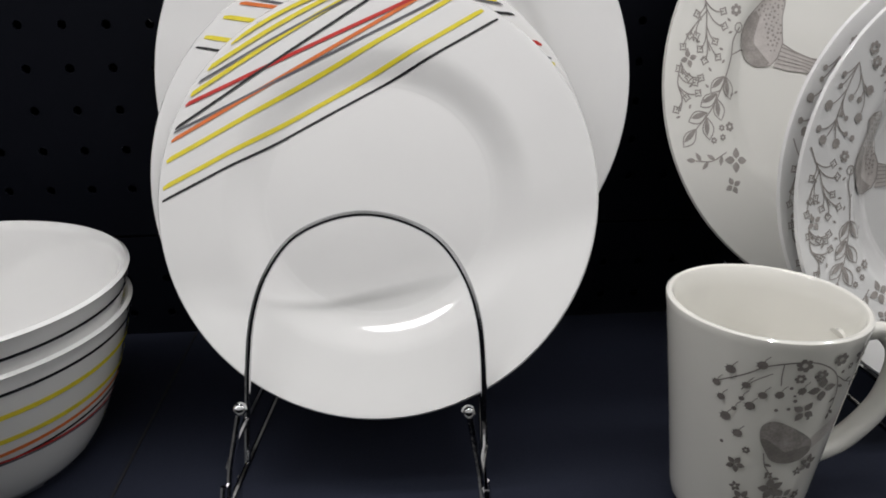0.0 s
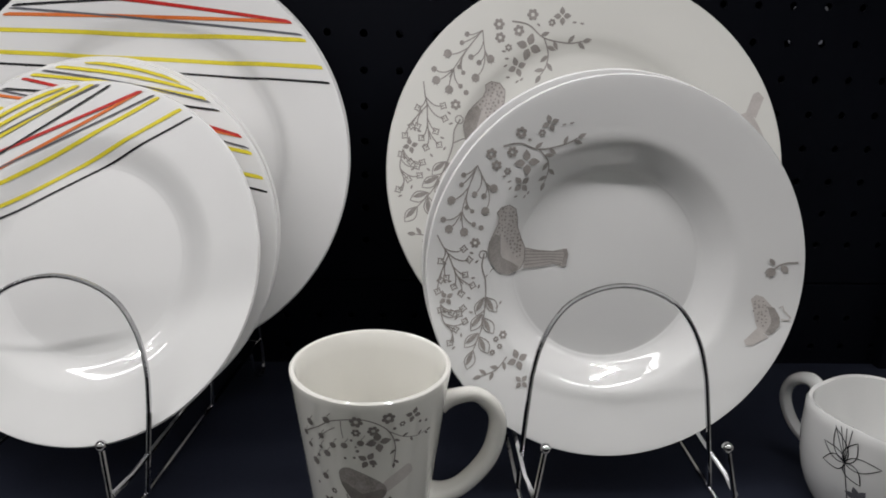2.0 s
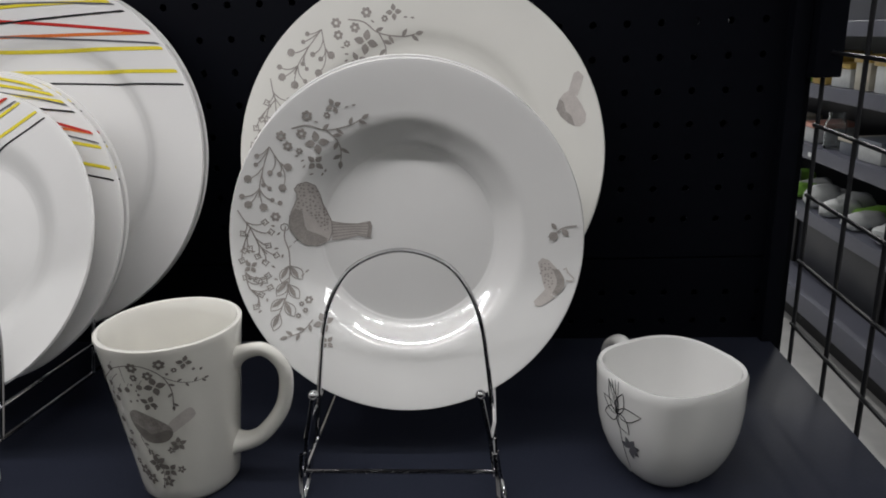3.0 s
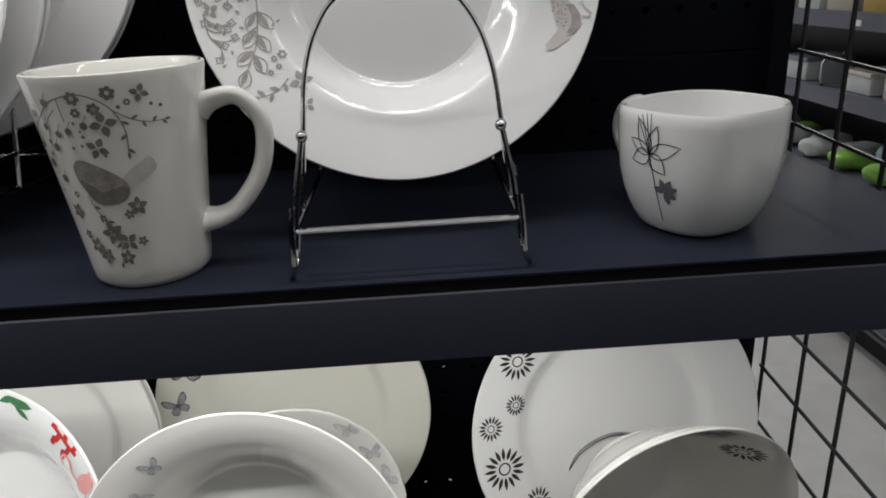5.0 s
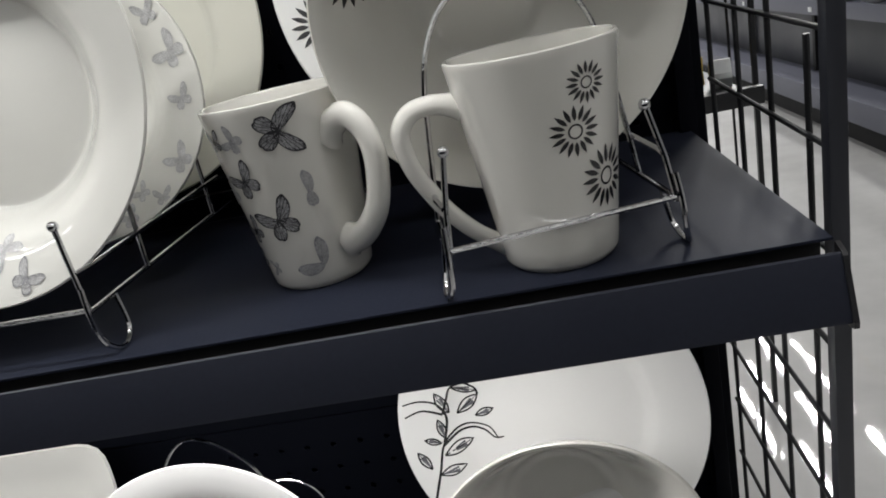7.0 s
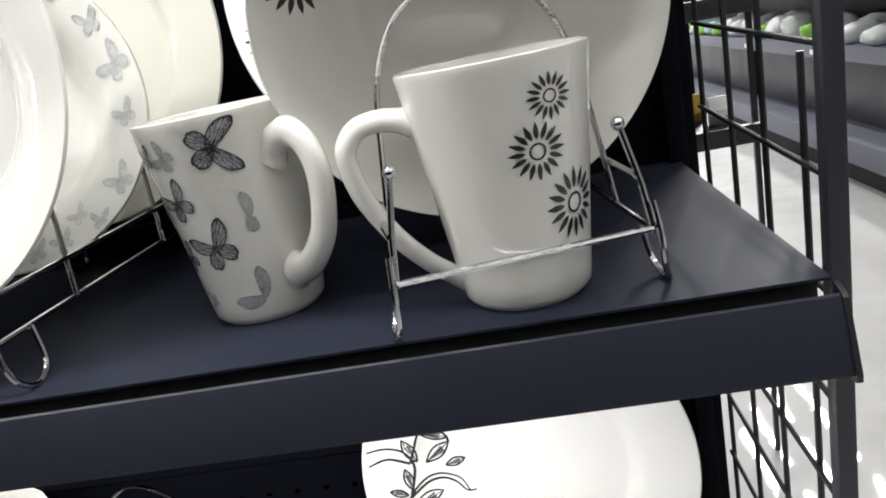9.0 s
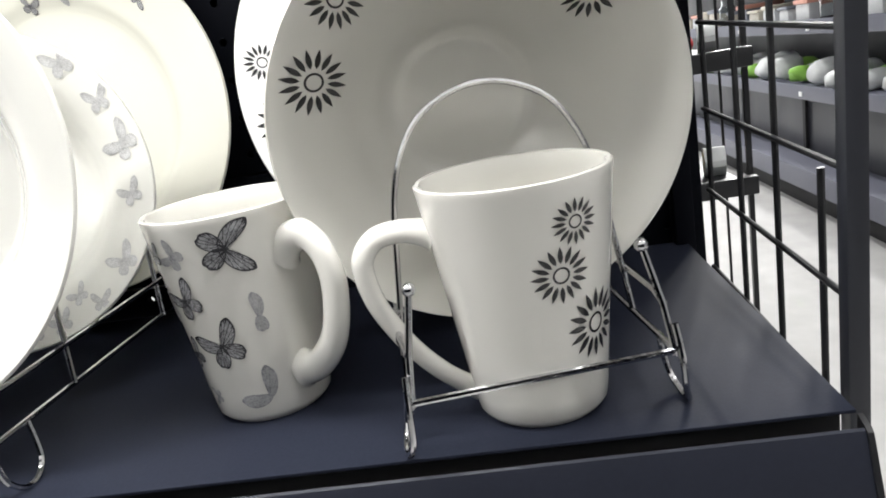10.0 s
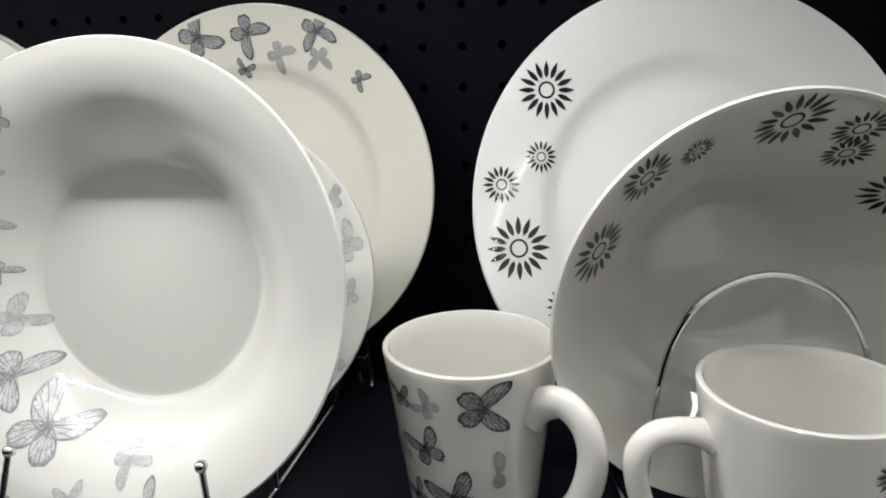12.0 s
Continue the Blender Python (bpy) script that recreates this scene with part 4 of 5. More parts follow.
for nm, mat, polys, eps in (("stem_print", DEEP_TAUPE, stems, 0.0004), ("blossom_print", DEEP_TAUPE, blooms, 0.00045), ("rounded_print", MUG_TAUPE, body, 0.0005), ("bar_print", TAUPE_PALE, bar, 0.0004), ("crescent_print", DEEP_TAUPE, crescent, 0.0006)):
    tagged(part(nm, lay(wrapped(polys), pl, eps), mat, mug), kind="stuff" if len(polys) > 3 else "")


# rounded-square cup
CUP_H = 0.0707


def cup_r(z):
    t = min(max(z / CUP_H, 0), 1)
    return 0.0271 + 0.0149 * (1 - (1 - t) ** 3.4)


cup = thing("cup", pose(0.4457, 0.0607, UPPER, 0, 0, 0), "white rounded-square cup with a thin black flower drawing", "cup")
prof = [(0.001, 0.002), (0.0205, 0.002), (0.0220, 0.0), (0.0243, 0.0006)] + [(cup_r(CUP_H * t), CUP_H * t) for t in (0.03, 0.07, 0.13, 0.22, 0.35, 0.5, 0.7, 0.9, 0.98)] + [(cup_r(CUP_H) - 0.0012, CUP_H + 0.0008), (cup_r(CUP_H) - 0.0032, CUP_H)]
prof += [(cup_r(CUP_H * t) - 0.0038, CUP_H * t) for t in (0.95, 0.7, 0.5, 0.35, 0.22)] + [(0.021, 0.0085), (0.012, 0.0065), (0.001, 0.0062)]
CUP_SQ, CUP_TURN = 0.7, radians(-28)
cup_body = part("cup_body", lathe(prof, 96, CUP_SQ, CUP_TURN), PORCELAIN, cup)
bm = bmesh.new()
hp = smooth_line([(0.0410, 0, 0.060), (0.051, 0, 0.0665), (0.063, 0, 0.060), (0.0665, 0, 0.0465), (0.059, 0, 0.032), (0.047, 0, 0.024), (0.0350, 0, 0.0232)], 7)
hq = Matrix.Rotation(radians(117), 3, "Z")
tube(bm, [hq @ v for v in hp], 0.0040, 12, flat=1.3)
part("handle", bm, PORCELAIN, cup)


def cup_place(u, v, eps):
    a = u / 0.042
    e = 2 + CUP_SQ
    s = (cup_r(v) + eps) * (abs(math.cos(a + CUP_TURN)) ** e + abs(math.sin(a + CUP_TURN)) ** e) ** (-1 / e)
    return (s * math.cos(a), s * math.sin(a), v)


fx = radians(-147) * 0.042
lines = stroke([(fx + 0.004, 0.010), (fx + 0.0035, 0.020), (fx + 0.002, 0.030), (fx - 0.002, 0.048)], 0.0006)
for a, ln, wd in ((2.0, 0.021, 0.0082), (2.65, 0.0155, 0.0066), (3.5, 0.0135, 0.0092), (-0.75, 0.0145, 0.0088), (0.30, 0.0195, 0.0086), (1.28, 0.0165, 0.0076)):
    lobe = lens(fx - 0.002, 0.0485, a, ln, wd, 0.66, 8)[0]
    lines += stroke(lobe + lobe[:1], 0.00055)
for a in (1.55, 1.70, 1.85, 2.0):
    lines += stroke([(fx - 0.002, 0.0485), (fx - 0.002 + 0.022 * math.cos(a), 0.0485 + 0.022 * math.sin(a))], 0.00045)
part("flower_drawing", lay(lines, cup_place), BLACK_INK, cup_body)
part("leaf_print", lay(sum((lens(fx + 0.0085, 0.0290, a, 0.0078, 0.0042, 0.55) for a in (0.3, -0.5, 1.1, 2.0, 3.0, -1.3)), []), cup_place), CHARCOAL_INK, cup_body)


# ---------- lower shelf: four-lobed grey motifs ----------
def wing_plate(name, R, kind, m, label, spots, mat=IVORY):
    ob, sf = make_plate(name, R, kind, mat, m, label, "grey winged-motif plates")
    for x, y, r, a, tone in spots:
        dark, fill = four_wing(x * R, y * R, 0.90 * r * R, a)
        ink_d, ink_f = ((BLACK_INK, GREY_INK), (SOFT_INK, PALEST_INK), (FAINT_INK, PALEST_INK), (PALE_INK, PALE_INK), (CHARCOAL_INK, PALE_INK))[tone]
        part("motif_fill", lay(fill, sf, 0.0003), ink_f, ob)
        tagged(part("motif_outline", lay(dark, sf, 0.0005), ink_d, ob), kind="stuff")
    return ob


FRONT_SPOTS = [(-0.372, -0.622, 0.225, -0.6, 1), (0.025, -0.732, 0.118, -2.44, 2), (0.158, -0.89, 0.120, -0.75, 1), (-0.56, -0.40, 0.170, -2.0, 1), (-0.59, -0.165, 0.125, -0.9, 2), (-0.480, 0.690, 0.085, 0.5, 1), (-0.612, 0.475, 0.100, -2.3, 2), (-0.666, 0.260, 0.112, -2.5, 2),
               (-0.64, 0.050, 0.075, -2.4, 1), (-0.78, 0.080, 0.16, -2.0, 1), (-0.73, 0.425, 0.08, 0.9, 1), (-0.82, -0.22, 0.13, 0.4, 1), (-0.20, -0.88, 0.09, 0.3, 2)]
BIG_SPOTS = [(-0.325, 0.835, 0.175, -0.9, 4), (-0.035, 0.855, 0.155, -2.27, 4), (0.370, 0.850, 0.140, -2.9, 4), (0.140, 0.737, 0.115, -2.2, 3), (0.375, 0.710, 0.102, 3.14, 3), (0.600, 0.588, 0.078, -2.2, 4), (-0.074, 0.663, 0.075, -0.4, 4), (-0.303, 0.627, 0.105, 0.4, 3),
             (-0.547, 0.614, 0.165, -1.9, 4), (-0.751, 0.386, 0.225, -0.2, 4), (-0.84, 0.08, 0.13, 0.4, 4), (-0.80, -0.18, 0.14, 0.1, 4)]
SIDE_SPOTS = [(0.845, 0.175, 0.19, 0.8, 1), (0.827, -0.148, 0.14, 0.4, 1), (0.706, -0.559, 0.165, 0.6, 1), (0.374, -0.719, 0.11, 0.7, 2), (0.526, -0.782, 0.11, 0.1, 2), (0.26, -0.871, 0.12, 0.5, 1), (0.08, -0.90, 0.12, 0.3, 1), (0.76, 0.46, 0.14, 0.2, 2), (0.59, 0.72, 0.16, 0.3, 1)]
make_stand(pose(0.1503, 0.0103, LOWER, 0, 0, -2.8), "chrome wire plate stand holding ivory plates", arches=((0, 0.062), (0, 0.160)), lean=12)
wing_plate("pasta_plate", 0.1159, "pasta", plate_pose(0.1485, 0.0421, 0.9856, 11.9, 0), "white pasta plate with grey winged motifs in a wire stand", FRONT_SPOTS, IVORY)
wing_plate("pasta_plate", 0.0920, "bowl", plate_pose(0.1662, 0.1081, 0.9686, 12, 13), "ivory pasta plate standing behind another in the stand", [(x, y, 0.92 * r, a, 2) for x, y, r, a, tone in SIDE_SPOTS])
wing_plate("winged_dinner_plate", 0.1232, "dinner", plate_pose(0.1560, 0.2143, 1.0007, 7.5, -2), "large ivory dinner plate with grey winged motifs", BIG_SPOTS, CREAMWARE)

S_HANDLE = [(0.0375, 0.0865), (0.0460, 0.0925), (0.0570, 0.0955), (0.0670, 0.0890), (0.0715, 0.0770), (0.0700, 0.0620), (0.0640, 0.0460), (0.0540, 0.0340), (0.0440, 0.0268), (0.0330, 0.0240)]
MUG2_YAW = -37
mug = make_mug(pose(0.3159, 0.0800, LOWER, 0, 0, MUG2_YAW), BONE, "ivory tapered mug with grey winged motifs", S_HANDLE, 0.0052, 1.45)
for a_deg, z, r, turn, tone in ((-78.5, 0.0955, 0.0168, -1.57, 0), (-118, 0.0703, 0.0140, 0.55, 0), (-99, 0.0450, 0.0172, 0.44, 0), (-114, 0.0940, 0.0095, 1.0, 1), (-66, 0.0590, 0.0125, 0.9, 1), (-72, 0.0150, 0.0170, 0.785, 1), (-126, 0.0165, 0.0065, 1.7, 1), (-136, 0.0945, 0.0090, 0.2, 0),
                                (-146, 0.0210, 0.0085, 0.4, 0), (-146, 0.0640, 0.0120, 0.4, 1), (-134, 0.0400, 0.0110, 0.6, 0)):
    u = radians(a_deg - MUG2_YAW) * k
    dark, fill = four_wing(u, z, r, turn, {-72: (0, 1), -66: (0, 3)}.get(a_deg, (0, 1, 2, 3)))
    part("motif_fill", lay(fill, pl, 0.0003), (MID_INK, PALE_INK)[tone], mug)
    tagged(part("motif_outline", lay(dark, pl, 0.0005), (SLATE_INK, MID_INK)[tone], mug), kind="stuff")

# ---------- lower shelf: black daisy set ----------
make_stand(pose(0.4617, 0.0070, LOWER, 0, 0, 9.5), "chrome wire plate stand in front of a white bowl and mug", arches=((0.0, 0.0525), (0.0, 0.150)), lean=6.5, wide=0.90)
ob, sf = make_plate("daisy_dinner_plate", 0.1256, "dinner", PORCELAIN, plate_pose(0.4375, 0.1583, 1.0000, 14.5, 8.0), "large white dinner plate with black daisy prints", "daisy crockery")
for x, y, r in ((-0.657, 0.537, 0.129), (-0.687, 0.242, 0.075), (-0.873, 0.120, 0.087), (-0.803, -0.168, 0.146), (-0.590, -0.440, 0.100), (-0.55, -0.62, 0.08), (-0.36, -0.76, 0.14)):
    part("daisy_print", lay(daisy(x * 0.1256, y * 0.1256, r * 0.1256), sf), BLACK_INK, ob)
ob, sf = make_plate("daisy_bowl", 0.0993, "deep", BONE, plate_pose(0.4528, 0.0633, 0.9689, -5.5, 11.1), "deep white bowl with black daisy prints standing on its side", "daisy crockery")
for x, y, r in ((-0.752, 0.280, 0.155), (-0.580, 0.625, 0.136), (-0.340, 0.712, 0.084), (0.025, 0.845, 0.145), (0.318, 0.803, 0.096), (0.359, 0.666, 0.086), (0.622, 0.472, 0.124)):
    part("daisy_print", lay(daisy(x * 0.0993, y * 0.0993, r * 0.0993), sf), BLACK_INK, ob)
D_HANDLE = [(0.0395, 0.0900), (0.0460, 0.0920), (0.0540, 0.0935), (0.0640, 0.0920), (0.0705, 0.0850), (0.0715, 0.0760), (0.0685, 0.0620), (0.0620, 0.0480), (0.0550, 0.0365), (0.0460, 0.0255), (0.0385, 0.0185), (0.0300, 0.0118), (0.0210, 0.0060)]
MUG3_YAW = 192
mug = make_mug(pose(0.4600, 0.0420, LOWER, 0, 0, MUG3_YAW), BONE, "white tapered mug with three black daisy prints", D_HANDLE, 0.0041)
for a_deg, z, r in ((-58.8, 0.0930, 0.0098), (-69.6, 0.0718, 0.0125), (-43.5, 0.0452, 0.0160)):
    part("daisy_print", lay(daisy(radians(a_deg - MUG3_YAW) * k, z, r), pl), BLACK_INK, mug)

# ---------- lower shelf: further set on the other side ----------
make_stand(pose(-0.050, 0.020, LOWER, 0, 0, 0), "chrome wire plate stand holding bright printed plates")
R = 0.1103
ob, sf = make_plate("coral_print_plate", R, "pasta", PORCELAIN, plate_pose(-0.0432, 0.0661, 1.0059, 24.8, -15.6), "white plate with red coral and pink prints", "coral print plates")
coral = stroke(curve([(0.515 * R, 0.815 * R), (0.58 * R, 0.75 * R), (0.635 * R, 0.69 * R), (0.70 * R, 0.635 * R)]), 0.026 * R)
for x0, y0, bits in ((0.545, 0.785, ((0.545, 0.83), (0.575, 0.85), (0.56, 0.875))), (0.575, 0.755, ((0.535, 0.715), (0.515, 0.725), (0.50, 0.70))), (0.615, 0.715, ((0.635, 0.765), (0.67, 0.775), (0.665, 0.80))), (0.65, 0.68, ((0.61, 0.64), (0.575, 0.64), (0.57, 0.615))), (0.675, 0.66, ((0.715, 0.695), (0.745, 0.69), (0.755, 0.665)))):
    line = curve([(x0 * R, y0 * R)] + [(u * R, v * R) for u, v in bits])
    coral += stroke(line, 0.036 * R, 0.026 * R) + disc(line[-1][0], line[-1][1], 0.022 * R, 8) + disc(line[len(line) // 2][0], line[len(line) // 2][1], 0.024 * R, 8)
arch = stroke(curve([(0.565 * R, 0.555 * R), (0.555 * R, 0.60 * R), (0.60 * R, 0.625 * R), (0.635 * R, 0.585 * R), (0.645 * R, 0.52 * R), (0.70 * R, 0.47 * R)]), 0.020 * R)
pink = disc(0.765 * R, 0.47 * R, 0.085 * R, 14, 0.062 * R, 0.5) + lens(0.80 * R, 0.52 * R, 0.9, 0.07 * R, 0.035 * R) + stroke([(0.765 * R, 0.42 * R), (0.775 * R, 0.30 * R)], 0.011 * R)
leaf = lens(0.15 * R, 0.955 * R, -0.30, 0.22 * R, 0.075 * R) + lens(0.10 * R, 0.92 * R, 0.25, 0.16 * R, 0.05 * R) + lens(0.22 * R, 0.90 * R, -0.75, 0.13 * R, 0.04 * R)
decorate(ob, sf, [(RED_INK, coral, "", "coral_print"), (PINK_INK, arch + pink, "", "pink_print"), (GREEN_INK, leaf, "", "leaf_print")])
R = 0.1142
for dy in (0.0, 0.008):
    ob, sf = make_plate("coral_dinner_plate", R, "dinner", IVORY, plate_pose(-0.0626, 0.1742 + dy, 1.0090, 16.8, -1.5), "large ivory dinner plate with blue prints", "coral print plates")
    blue = []
    for u0, v0, u1, v1 in ((0.655, -0.27, 0.640, -0.13), (0.690, -0.28, 0.700, -0.12), (0.725, -0.28, 0.760, -0.15), (0.75, -0.30, 0.81, -0.20)):
        blue += lens(u0 * R, v0 * R, math.atan2(v1 - v0, u1 - u0), math.dist((u0, v0), (u1, v1)) * R, 0.045 * R, 0.75)
    decorate(ob, sf, [(BLUE_INK, blue, "", "coral_print")])

# ---------- third shelf ----------
ob, sf = make_plate("leaf_dinner_plate", 0.1240, "dinner", PORCELAIN, plate_pose(0.4300, 0.1630, 0.6451, 11.3, -5.1), "large white dinner plate with black leaf sprays", "leaf print crockery")
R = 0.1240
spray, veins = [], []
for pts in ([(-0.86, -0.55), (-0.78, -0.30), (-0.73, -0.12), (-0.64, -0.03), (-0.53, 0.0), (-0.41, -0.04), (-0.36, -0.13)], [(-0.72, -0.10), (-0.68, 0.07), (-0.73, 0.18), (-0.84, 0.22), (-0.95, 0.21)], [(-0.70, 0.10), (-0.83, 0.15), (-0.95, 0.12)],
            [(-0.73, -0.12), (-0.62, -0.05), (-0.52, -0.03), (-0.44, -0.06), (-0.38, -0.12), (-0.32, -0.12)], [(-0.70, 0.10), (-0.66, 0.20), (-0.62, 0.28), (-0.52, 0.32), (-0.44, 0.44)], [(-0.45, 0.20), (-0.47, 0.25), (-0.56, 0.30)]):
    fine = [(u * R, v * R) for u, v in curve(pts, 6)]
    spray += stroke(fine, 0.018 * R, 0.009 * R)
for x0, y0, x1, y1 in ((-0.52, 0.32, -0.33, 0.40), (-0.62, 0.28, -0.45, 0.23), (-0.61, 0.08, -0.45, 0.20), (-0.49, 0.05, -0.36, 0.09), (-0.66, 0.10, -0.73, 0.26), (-0.67, 0.31, -0.77, 0.34), (-0.71, -0.07, -0.74, 0.07), (-0.74, -0.10, -0.85, -0.06),
                       (-0.73, -0.19, -0.53, -0.11), (-0.83, -0.27, -0.91, -0.14), (-0.62, 0.31, -0.64, 0.42), (-0.50, 0.40, -0.42, 0.56), (-0.78, -0.32, -0.60, -0.28)):
    ln, h = math.dist((x0, y0), (x1, y1)) * R, math.atan2(y1 - y0, x1 - x0)
    p = (x0 * R, y0 * R)
    leaf = lens(p[0], p[1], h, ln, 0.36 * ln, 0.5, 8)[0]
    spray += stroke(leaf + leaf[:1], 0.011 * R) + stroke([p, (p[0] + ln * math.cos(h), p[1] + ln * math.sin(h))], 0.010 * R, 0.004 * R)
    for d in (-0.16, -0.08, 0.07):
        veins += stroke([(p[0] + 0.1 * ln * math.cos(h), p[1] + 0.1 * ln * math.sin(h)), (p[0] + 0.72 * ln * math.cos(h + d), p[1] + 0.72 * ln * math.sin(h + d))], 0.006 * R, 0.014 * R)
decorate(ob, sf, [(BLACK_INK, spray, "", "leaf_print"), (CHARCOAL_INK, veins, "", "leaf_shading")])
make_stand(pose(0.440, 0.020, THIRD, 0, 0, 0), "chrome wire plate stand on the third shelf")
make_plate("white_bowl", 0.1010, "deep", BONE, plate_pose(0.4319, 0.0935, 0.5789, -4.1, 0), "deep plain white bowl standing on its side", "")
make_stand(pose(0.177, 0.020, THIRD, 0, 0, 0), "chrome wire plate stand holding a plain white plate")
make_plate("white_plate", 0.1130, "pasta", PORCELAIN, plate_pose(0.170, 0.050, 0.603, 14, 0), "plain white plate in a wire stand", "")
hoop = bmesh.new()
tube(hoop, smooth_line([(0.088, 0.118, THIRD + 0.002), (0.098, 0.128, THIRD + 0.14), (0.113, 0.134, THIRD + 0.200), (0.143, 0.137, THIRD + 0.234), (0.180, 0.135, THIRD + 0.218), (0.205, 0.130, THIRD + 0.17), (0.228, 0.118, THIRD + 0.002)], 7), 0.0015)
tagged(part("wire_hoop", hoop, STEEL), "tall chrome wire hoop standing on the shelf", "plate stand")
sq = lathe([(0.0005, -0.012), (0.05, -0.012), (0.065, -0.008), (0.088, -0.001), (0.092, 0.0), (0.0935, -0.002), (0.090, -0.005), (0.066, -0.012), (0.05, -0.016), (0.0005, -0.016)], 80, 6.0)
ob = part("square_plate", sq, IVORY)
ob.matrix_world = plate_pose(-0.082, 0.200, 0.568, 10, 0)
tagged(ob, "ivory rounded-square plate leaning on the pegboard", "plate")
make_stand(pose(-0.060, 0.020, THIRD, 0, 0, 0), "chrome wire plate stand with a square plate")


# ---------- beyond the wire panel ----------
def colour(name, base, rough=0.35):
    return material(name, base, rough, vary=0.12, grain=40, bump=0.03, big=12)


LIME, SKY, CLEAR_WHITE = colour("lime_plastic", (0.30, 0.60, 0.10)), colour("pale_blue_plastic", (0.50, 0.66, 0.74)), colour("milky_plastic", (0.74, 0.76, 0.76))
SALMON, AMBER, CREAM = colour("salmon_plastic", (0.72, 0.36, 0.28)), colour("amber_plastic", (0.55, 0.38, 0.10)), colour("cream_card", (0.62, 0.58, 0.48))
SLATE, CRIMSON, GOLD = colour("slate_plastic", (0.20, 0.22, 0.26)), colour("crimson_packet", (0.55, 0.05, 0.05)), colour("gold_packet", (0.62, 0.42, 0.06))
GLASS = bpy.data.materials.new("clear_glass")
GLASS.use_nodes = True
g = GLASS.node_tree.nodes["Principled BSDF"]
g.inputs["Transmission Weight"].default_value, g.inputs["Roughness"].default_value, g.inputs["IOR"].default_value = 1.0, 0.03, 1.45
g.inputs["Base Color"].default_value = (0.93, 0.96, 0.97, 1)

far = thing("aisle_shelving", pose(2.2, 2.5, 0), "dark grey store shelving across the aisle", "shelving", kind="structure")
FX, FY0, FY1 = 1.86, 0.75, 7.0


def farpart(name, bm, mat, label=""):
    ob = part(name, bm, mat, far, label)
    ob.location = (-2.2, -2.5, 0)
    return ob


farpart("kick_plate", boxes((FX + 0.03, FX + 0.05, FY0, FY1, 0, 0.10)), GAP)
farpart("base_deck", boxes((FX - 0.02, FX + 0.46, FY0, FY1, 0.10, 0.20), bevel=0.004), FARMETAL)
farpart("back_panel", boxes((FX + 0.47, FX + 0.50, FY0, FY1, 0, 1.9)), POST)
for z, x in ((0.56, FX + 0.06), (0.86, FX + 0.10), (1.16, FX + 0.12), (1.46, FX + 0.14)):
    farpart("shelf_board", boxes((x, FX + 0.47, FY0, FY1, z - 0.03, z), bevel=0.003), FARMETAL)
    farpart("shelf_front", boxes((x - 0.012, x, FY0, FY1, z - 0.055, z + 0.012), bevel=0.003), FARMETAL)
farpart("lower_front", boxes((FX + 0.16, FX + 0.18, FY0, FY1, 0.20, 0.50), bevel=0.002), POST)
for yy in (0.78, 1.68, 2.58, 3.48, 4.38):
    farpart("shelf_upright", boxes((FX + 0.14, FX + 0.155, yy, yy + 0.03, 0.2, 0.5)), GAP)


def tub(m, sx, sy, h, body, lid, label):
    """A lidded food box."""
    t = thing("food_box", m, label, "food box", "food boxes across the aisle")
    part("box_body", boxes((-sx * 0.46, sx * 0.46, -sy * 0.46, sy * 0.46, 0, h * 0.8), bevel=0.012), body, t)
    part("lid", boxes((-sx / 2, sx / 2, -sy / 2, sy / 2, h * 0.78, h), bevel=0.008), lid, t)


def jar(m, r, h, label):
    ob = part("glass_jar", lathe([(0.001, 0.0), (r * 0.9, 0.0), (r, h * 0.06), (r, h * 0.70), (r * 0.72, h * 0.86), (r * 0.78, h), (r * 0.70, h), (r * 0.64, h * 0.86), (r * 0.93, h * 0.68), (r * 0.93, h * 0.08), (0.001, h * 0.05)], 28), GLASS)
    ob.matrix_world = m
    tagged(ob, label, "jar", "glass jars across the aisle")


def bundle(m, sx, sy, h, mat, rng):
    """A soft bundle in plastic wrap, slumped on the shelf."""
    bm = bmesh.new()
    bmesh.ops.create_uvsphere(bm, u_segments=18, v_segments=10, radius=1.0)
    k = [rng.uniform(0, 6.3) for _ in range(4)]
    for v in bm.verts:
        x, yy, z = v.co
        f = 1 + 0.10 * math.sin(3 * x + k[0] + 2 * z) + 0.08 * math.sin(5 * yy + k[1] + 3 * z) + 0.05 * math.sin(9 * x + 7 * yy + k[2])
        sq = (abs(x) ** 3 + abs(yy) ** 3 + abs(z) ** 3) ** (-1 / 3)
        v.co = (0.5 * sx * x * f * sq * 0.92, 0.5 * sy * yy * f * sq * 0.92, h * max(0.0, 0.5 + 0.5 * z * f * sq * 0.9))
    ob = part("soft_bag", bm, mat, sharp=60)
    ob.matrix_world = m
    lab = {"lime_plastic": "lime green soft bag in glossy plastic wrap", "milky_plastic": "white soft bag in glossy plastic wrap"}.get(mat.name, "pale blue soft bag in glossy plastic wrap")
    tagged(ob, lab, "bag", "wrapped bags across the aisle")


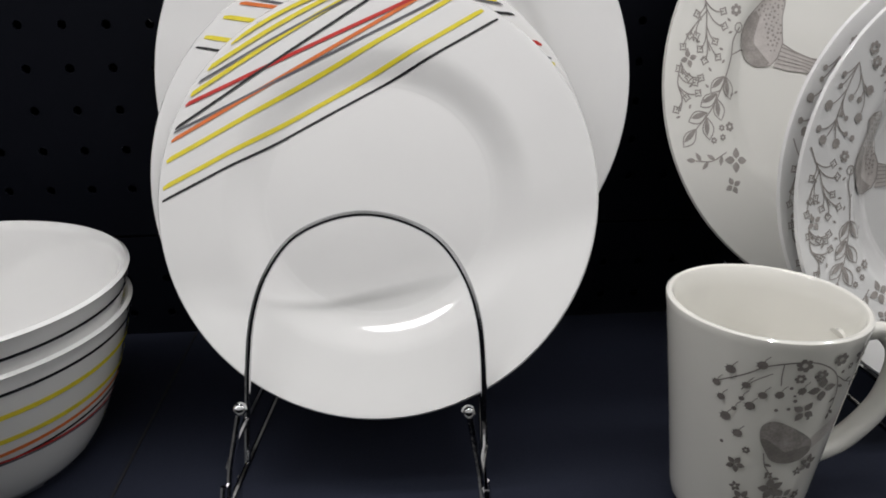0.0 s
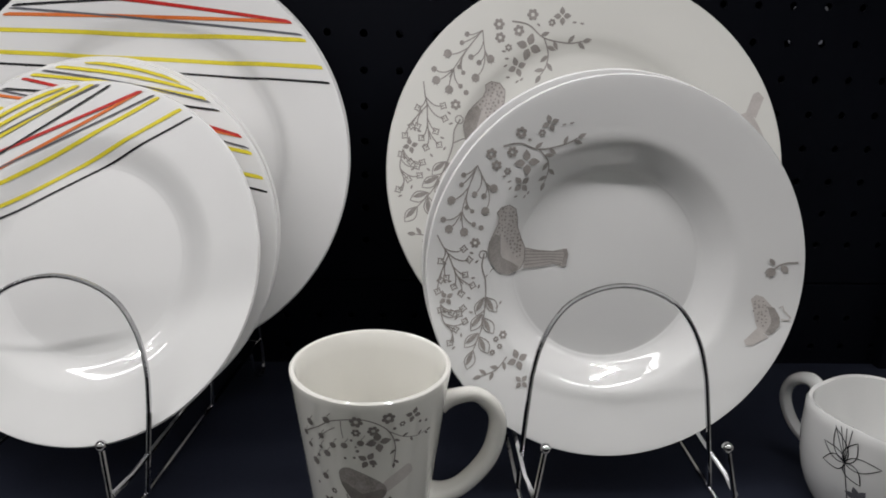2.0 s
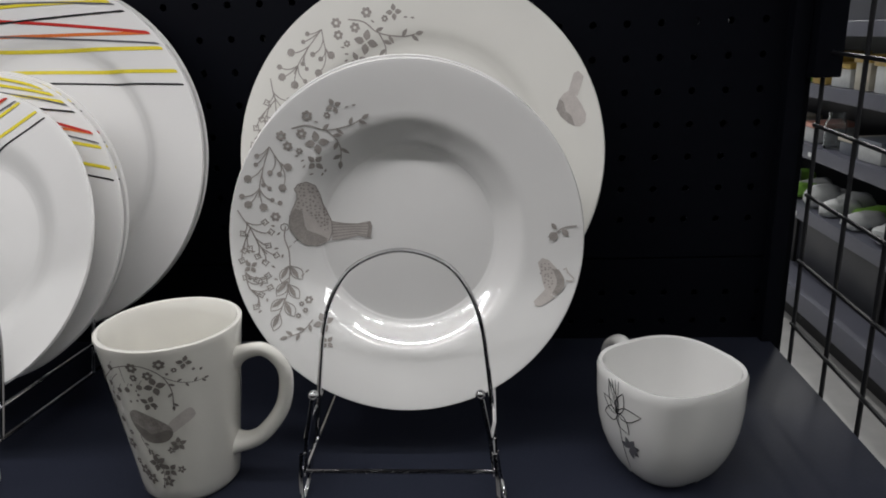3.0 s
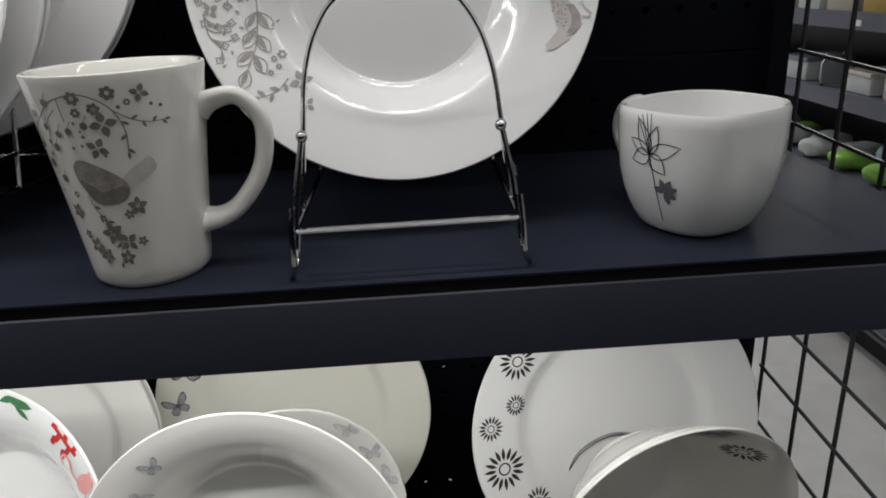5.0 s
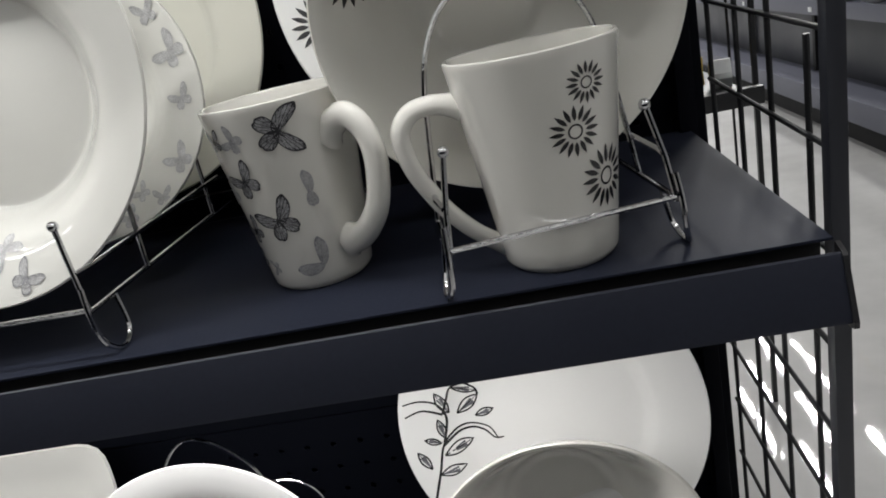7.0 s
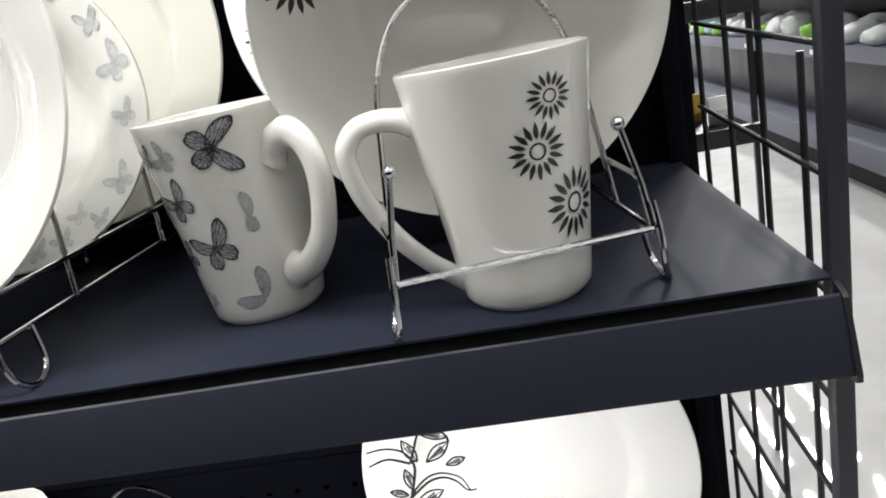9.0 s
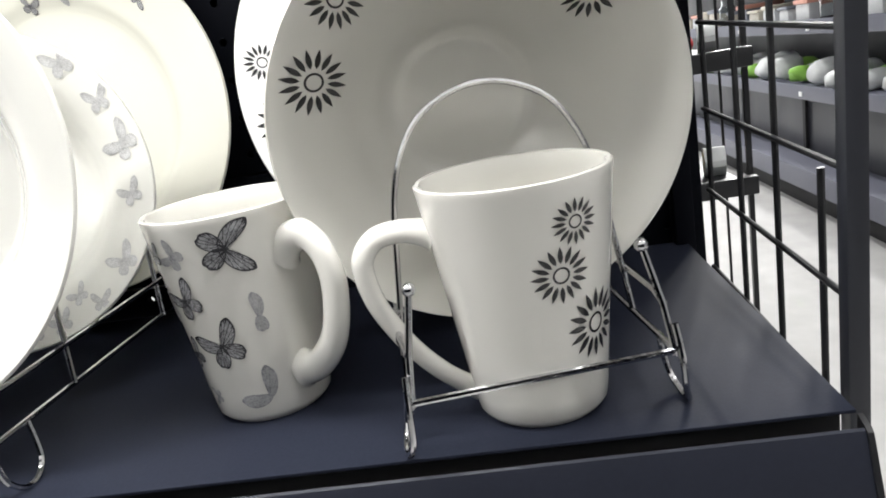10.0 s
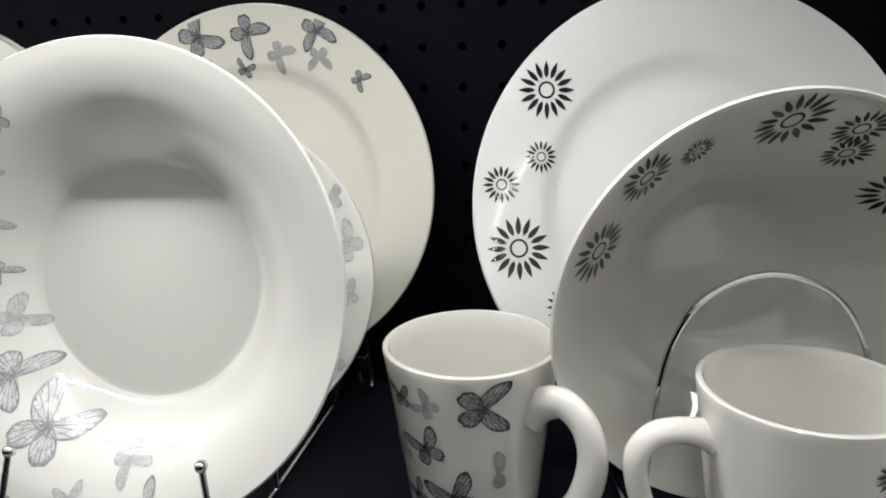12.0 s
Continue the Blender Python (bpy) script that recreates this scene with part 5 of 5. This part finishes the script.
rng = random.Random(21)
y = 1.05
while y < 6.6:
    w = 0.14 + 0.08 * rng.random()
    body, lid, lab = rng.choice([(CLEAR_WHITE, LIME, "clear food box with a lime green lid"), (CLEAR_WHITE, CLEAR_WHITE, "milky white plastic food box"), (SKY, CLEAR_WHITE, "pale blue plastic food box"), (CLEAR_WHITE, SKY, "clear food box with a pale blue lid"), (LIME, LIME, "lime green plastic food box")])
    for q in range(2):
        bundle(pose(FX + 0.16 + 0.10 * q, y + w * (0.25 + 0.5 * q) + 0.01, 0.56, 0, 0, rng.uniform(-12, 12)), 0.19, w * 0.56, 0.075 + 0.06 * rng.random(), rng.choice((LIME, CLEAR_WHITE, CLEAR_WHITE, SKY, CLEAR_WHITE, CLEAR_WHITE, LIME)), rng)
    if rng.random() < 0.6:
        tub(pose(FX + 0.27, y + w / 2, 0.86, 0, 0, rng.uniform(-4, 4)), 0.24, w, 0.07 + 0.05 * rng.random(), rng.choice((CREAM, SLATE, CLEAR_WHITE)), rng.choice((SALMON, SLATE, CREAM)), "stacked shallow box with a muted lid")
    else:
        jar(pose(FX + 0.20, y + w / 2, 0.86), 0.05, 0.13 + 0.05 * rng.random(), "clear glass jar on the far shelf")
    tub(pose(FX + 0.29, y + w / 2, 1.16, 0, 0, rng.uniform(-4, 4)), 0.22, w, 0.10 + 0.10 * rng.random(), rng.choice((AMBER, LIME, CREAM, CLEAR_WHITE)), rng.choice((AMBER, LIME, CREAM)), "amber or green plastic storage box")
    y += w + 0.03 + 0.03 * rng.random()
# small paper tags on the shelf fronts
for z, x in ((0.56, FX + 0.047), (0.86, FX + 0.087), (1.16, FX + 0.107)):
    for kk in range(4):
        yy = 1.42 + 0.93 * kk
        tagged(part("label_tag", boxes((x - 0.0025, x + 0.0005, yy, yy + 0.035, z - 0.040, z - 0.018), bevel=0.0006), CLEAR_WHITE), "small white paper tag on the shelf edge", "label tag", "label tags")

# next run of shelving behind
behind = thing("rear_shelving", pose(0.4, 1.3, 0), "dark store shelving run behind with packets", "shelving", kind="structure")


def rear(name, bm, mat):
    ob = part(name, bm, mat, behind)
    ob.location = (-0.43, -1.3, 0)


rear("back_panel", boxes((-3.0, 0.90, 1.34, 1.38, 0.60, 1.6)), PEG)
for z in (0.70, 0.925, 1.22):
    rear("shelf_board", boxes((-3.0, 0.90, 1.02, 1.34, z - 0.022, z), bevel=0.003), WIRE)
    rear("shelf_front", boxes((-3.0, 0.928, 1.00, 1.02, z - 0.030, z + 0.004), bevel=0.004), WIRE)
rear("rear_post", boxes((0.922, 0.931, 1.04, 1.049, 0, 1.6)), WIRE)
for yy in (1.24,):
    bm = bmesh.new()
    tube(bm, [(0.942, yy, 0.05), (0.942, yy, 1.58)], 0.003, 6)
    rear("rear_wire", bm, WIRE)


def packet(m, w, h, mat, label):
    bm = bmesh.new()
    rows = []
    for kz in range(6):
        t = kz / 5
        d = 0.022 * math.sin(math.pi * min(max(t, 0.02), 0.98)) + 0.002
        rows.append([bm.verts.new((sx * w / 2 * (1 - 0.06 * math.sin(math.pi * t)), sy * d, t * h)) for sx, sy in ((-1, -1), (0, -1.2), (1, -1), (1, 1), (0, 1.2), (-1, 1))])
    for a, b in zip(rows, rows[1:]):
        for q in range(6):
            bm.faces.new((a[q], a[(q + 1) % 6], b[(q + 1) % 6], b[q]))
    bm.faces.new(rows[0][::-1])
    bm.faces.new(rows[-1])
    ob = part("packet", bm, mat)
    ob.matrix_world = m
    tagged(ob, label, "packet", "packets on the rear shelves")


for z in (0.70, 0.925):
    for q in range(20):
        mat, lab = ((CLEAR_WHITE, "milky white packet on the rear shelf"), (CRIMSON, "glossy crimson packet on the rear shelf"), (CLEAR_WHITE, "milky white packet on the rear shelf"), (GOLD, "gold printed packet on the rear shelf"), (SLATE, "dark grey plastic packet on the rear shelf"))[(q + 2 * (z < 0.8)) % 5]
        packet(pose(0.842 - 0.030 * q, 1.07 + 0.07 * (q % 3), z, 0, 0, rng.uniform(-35, 35)), 0.028 + 0.012 * rng.random(), 0.03 + 0.035 * rng.random(), mat, lab)
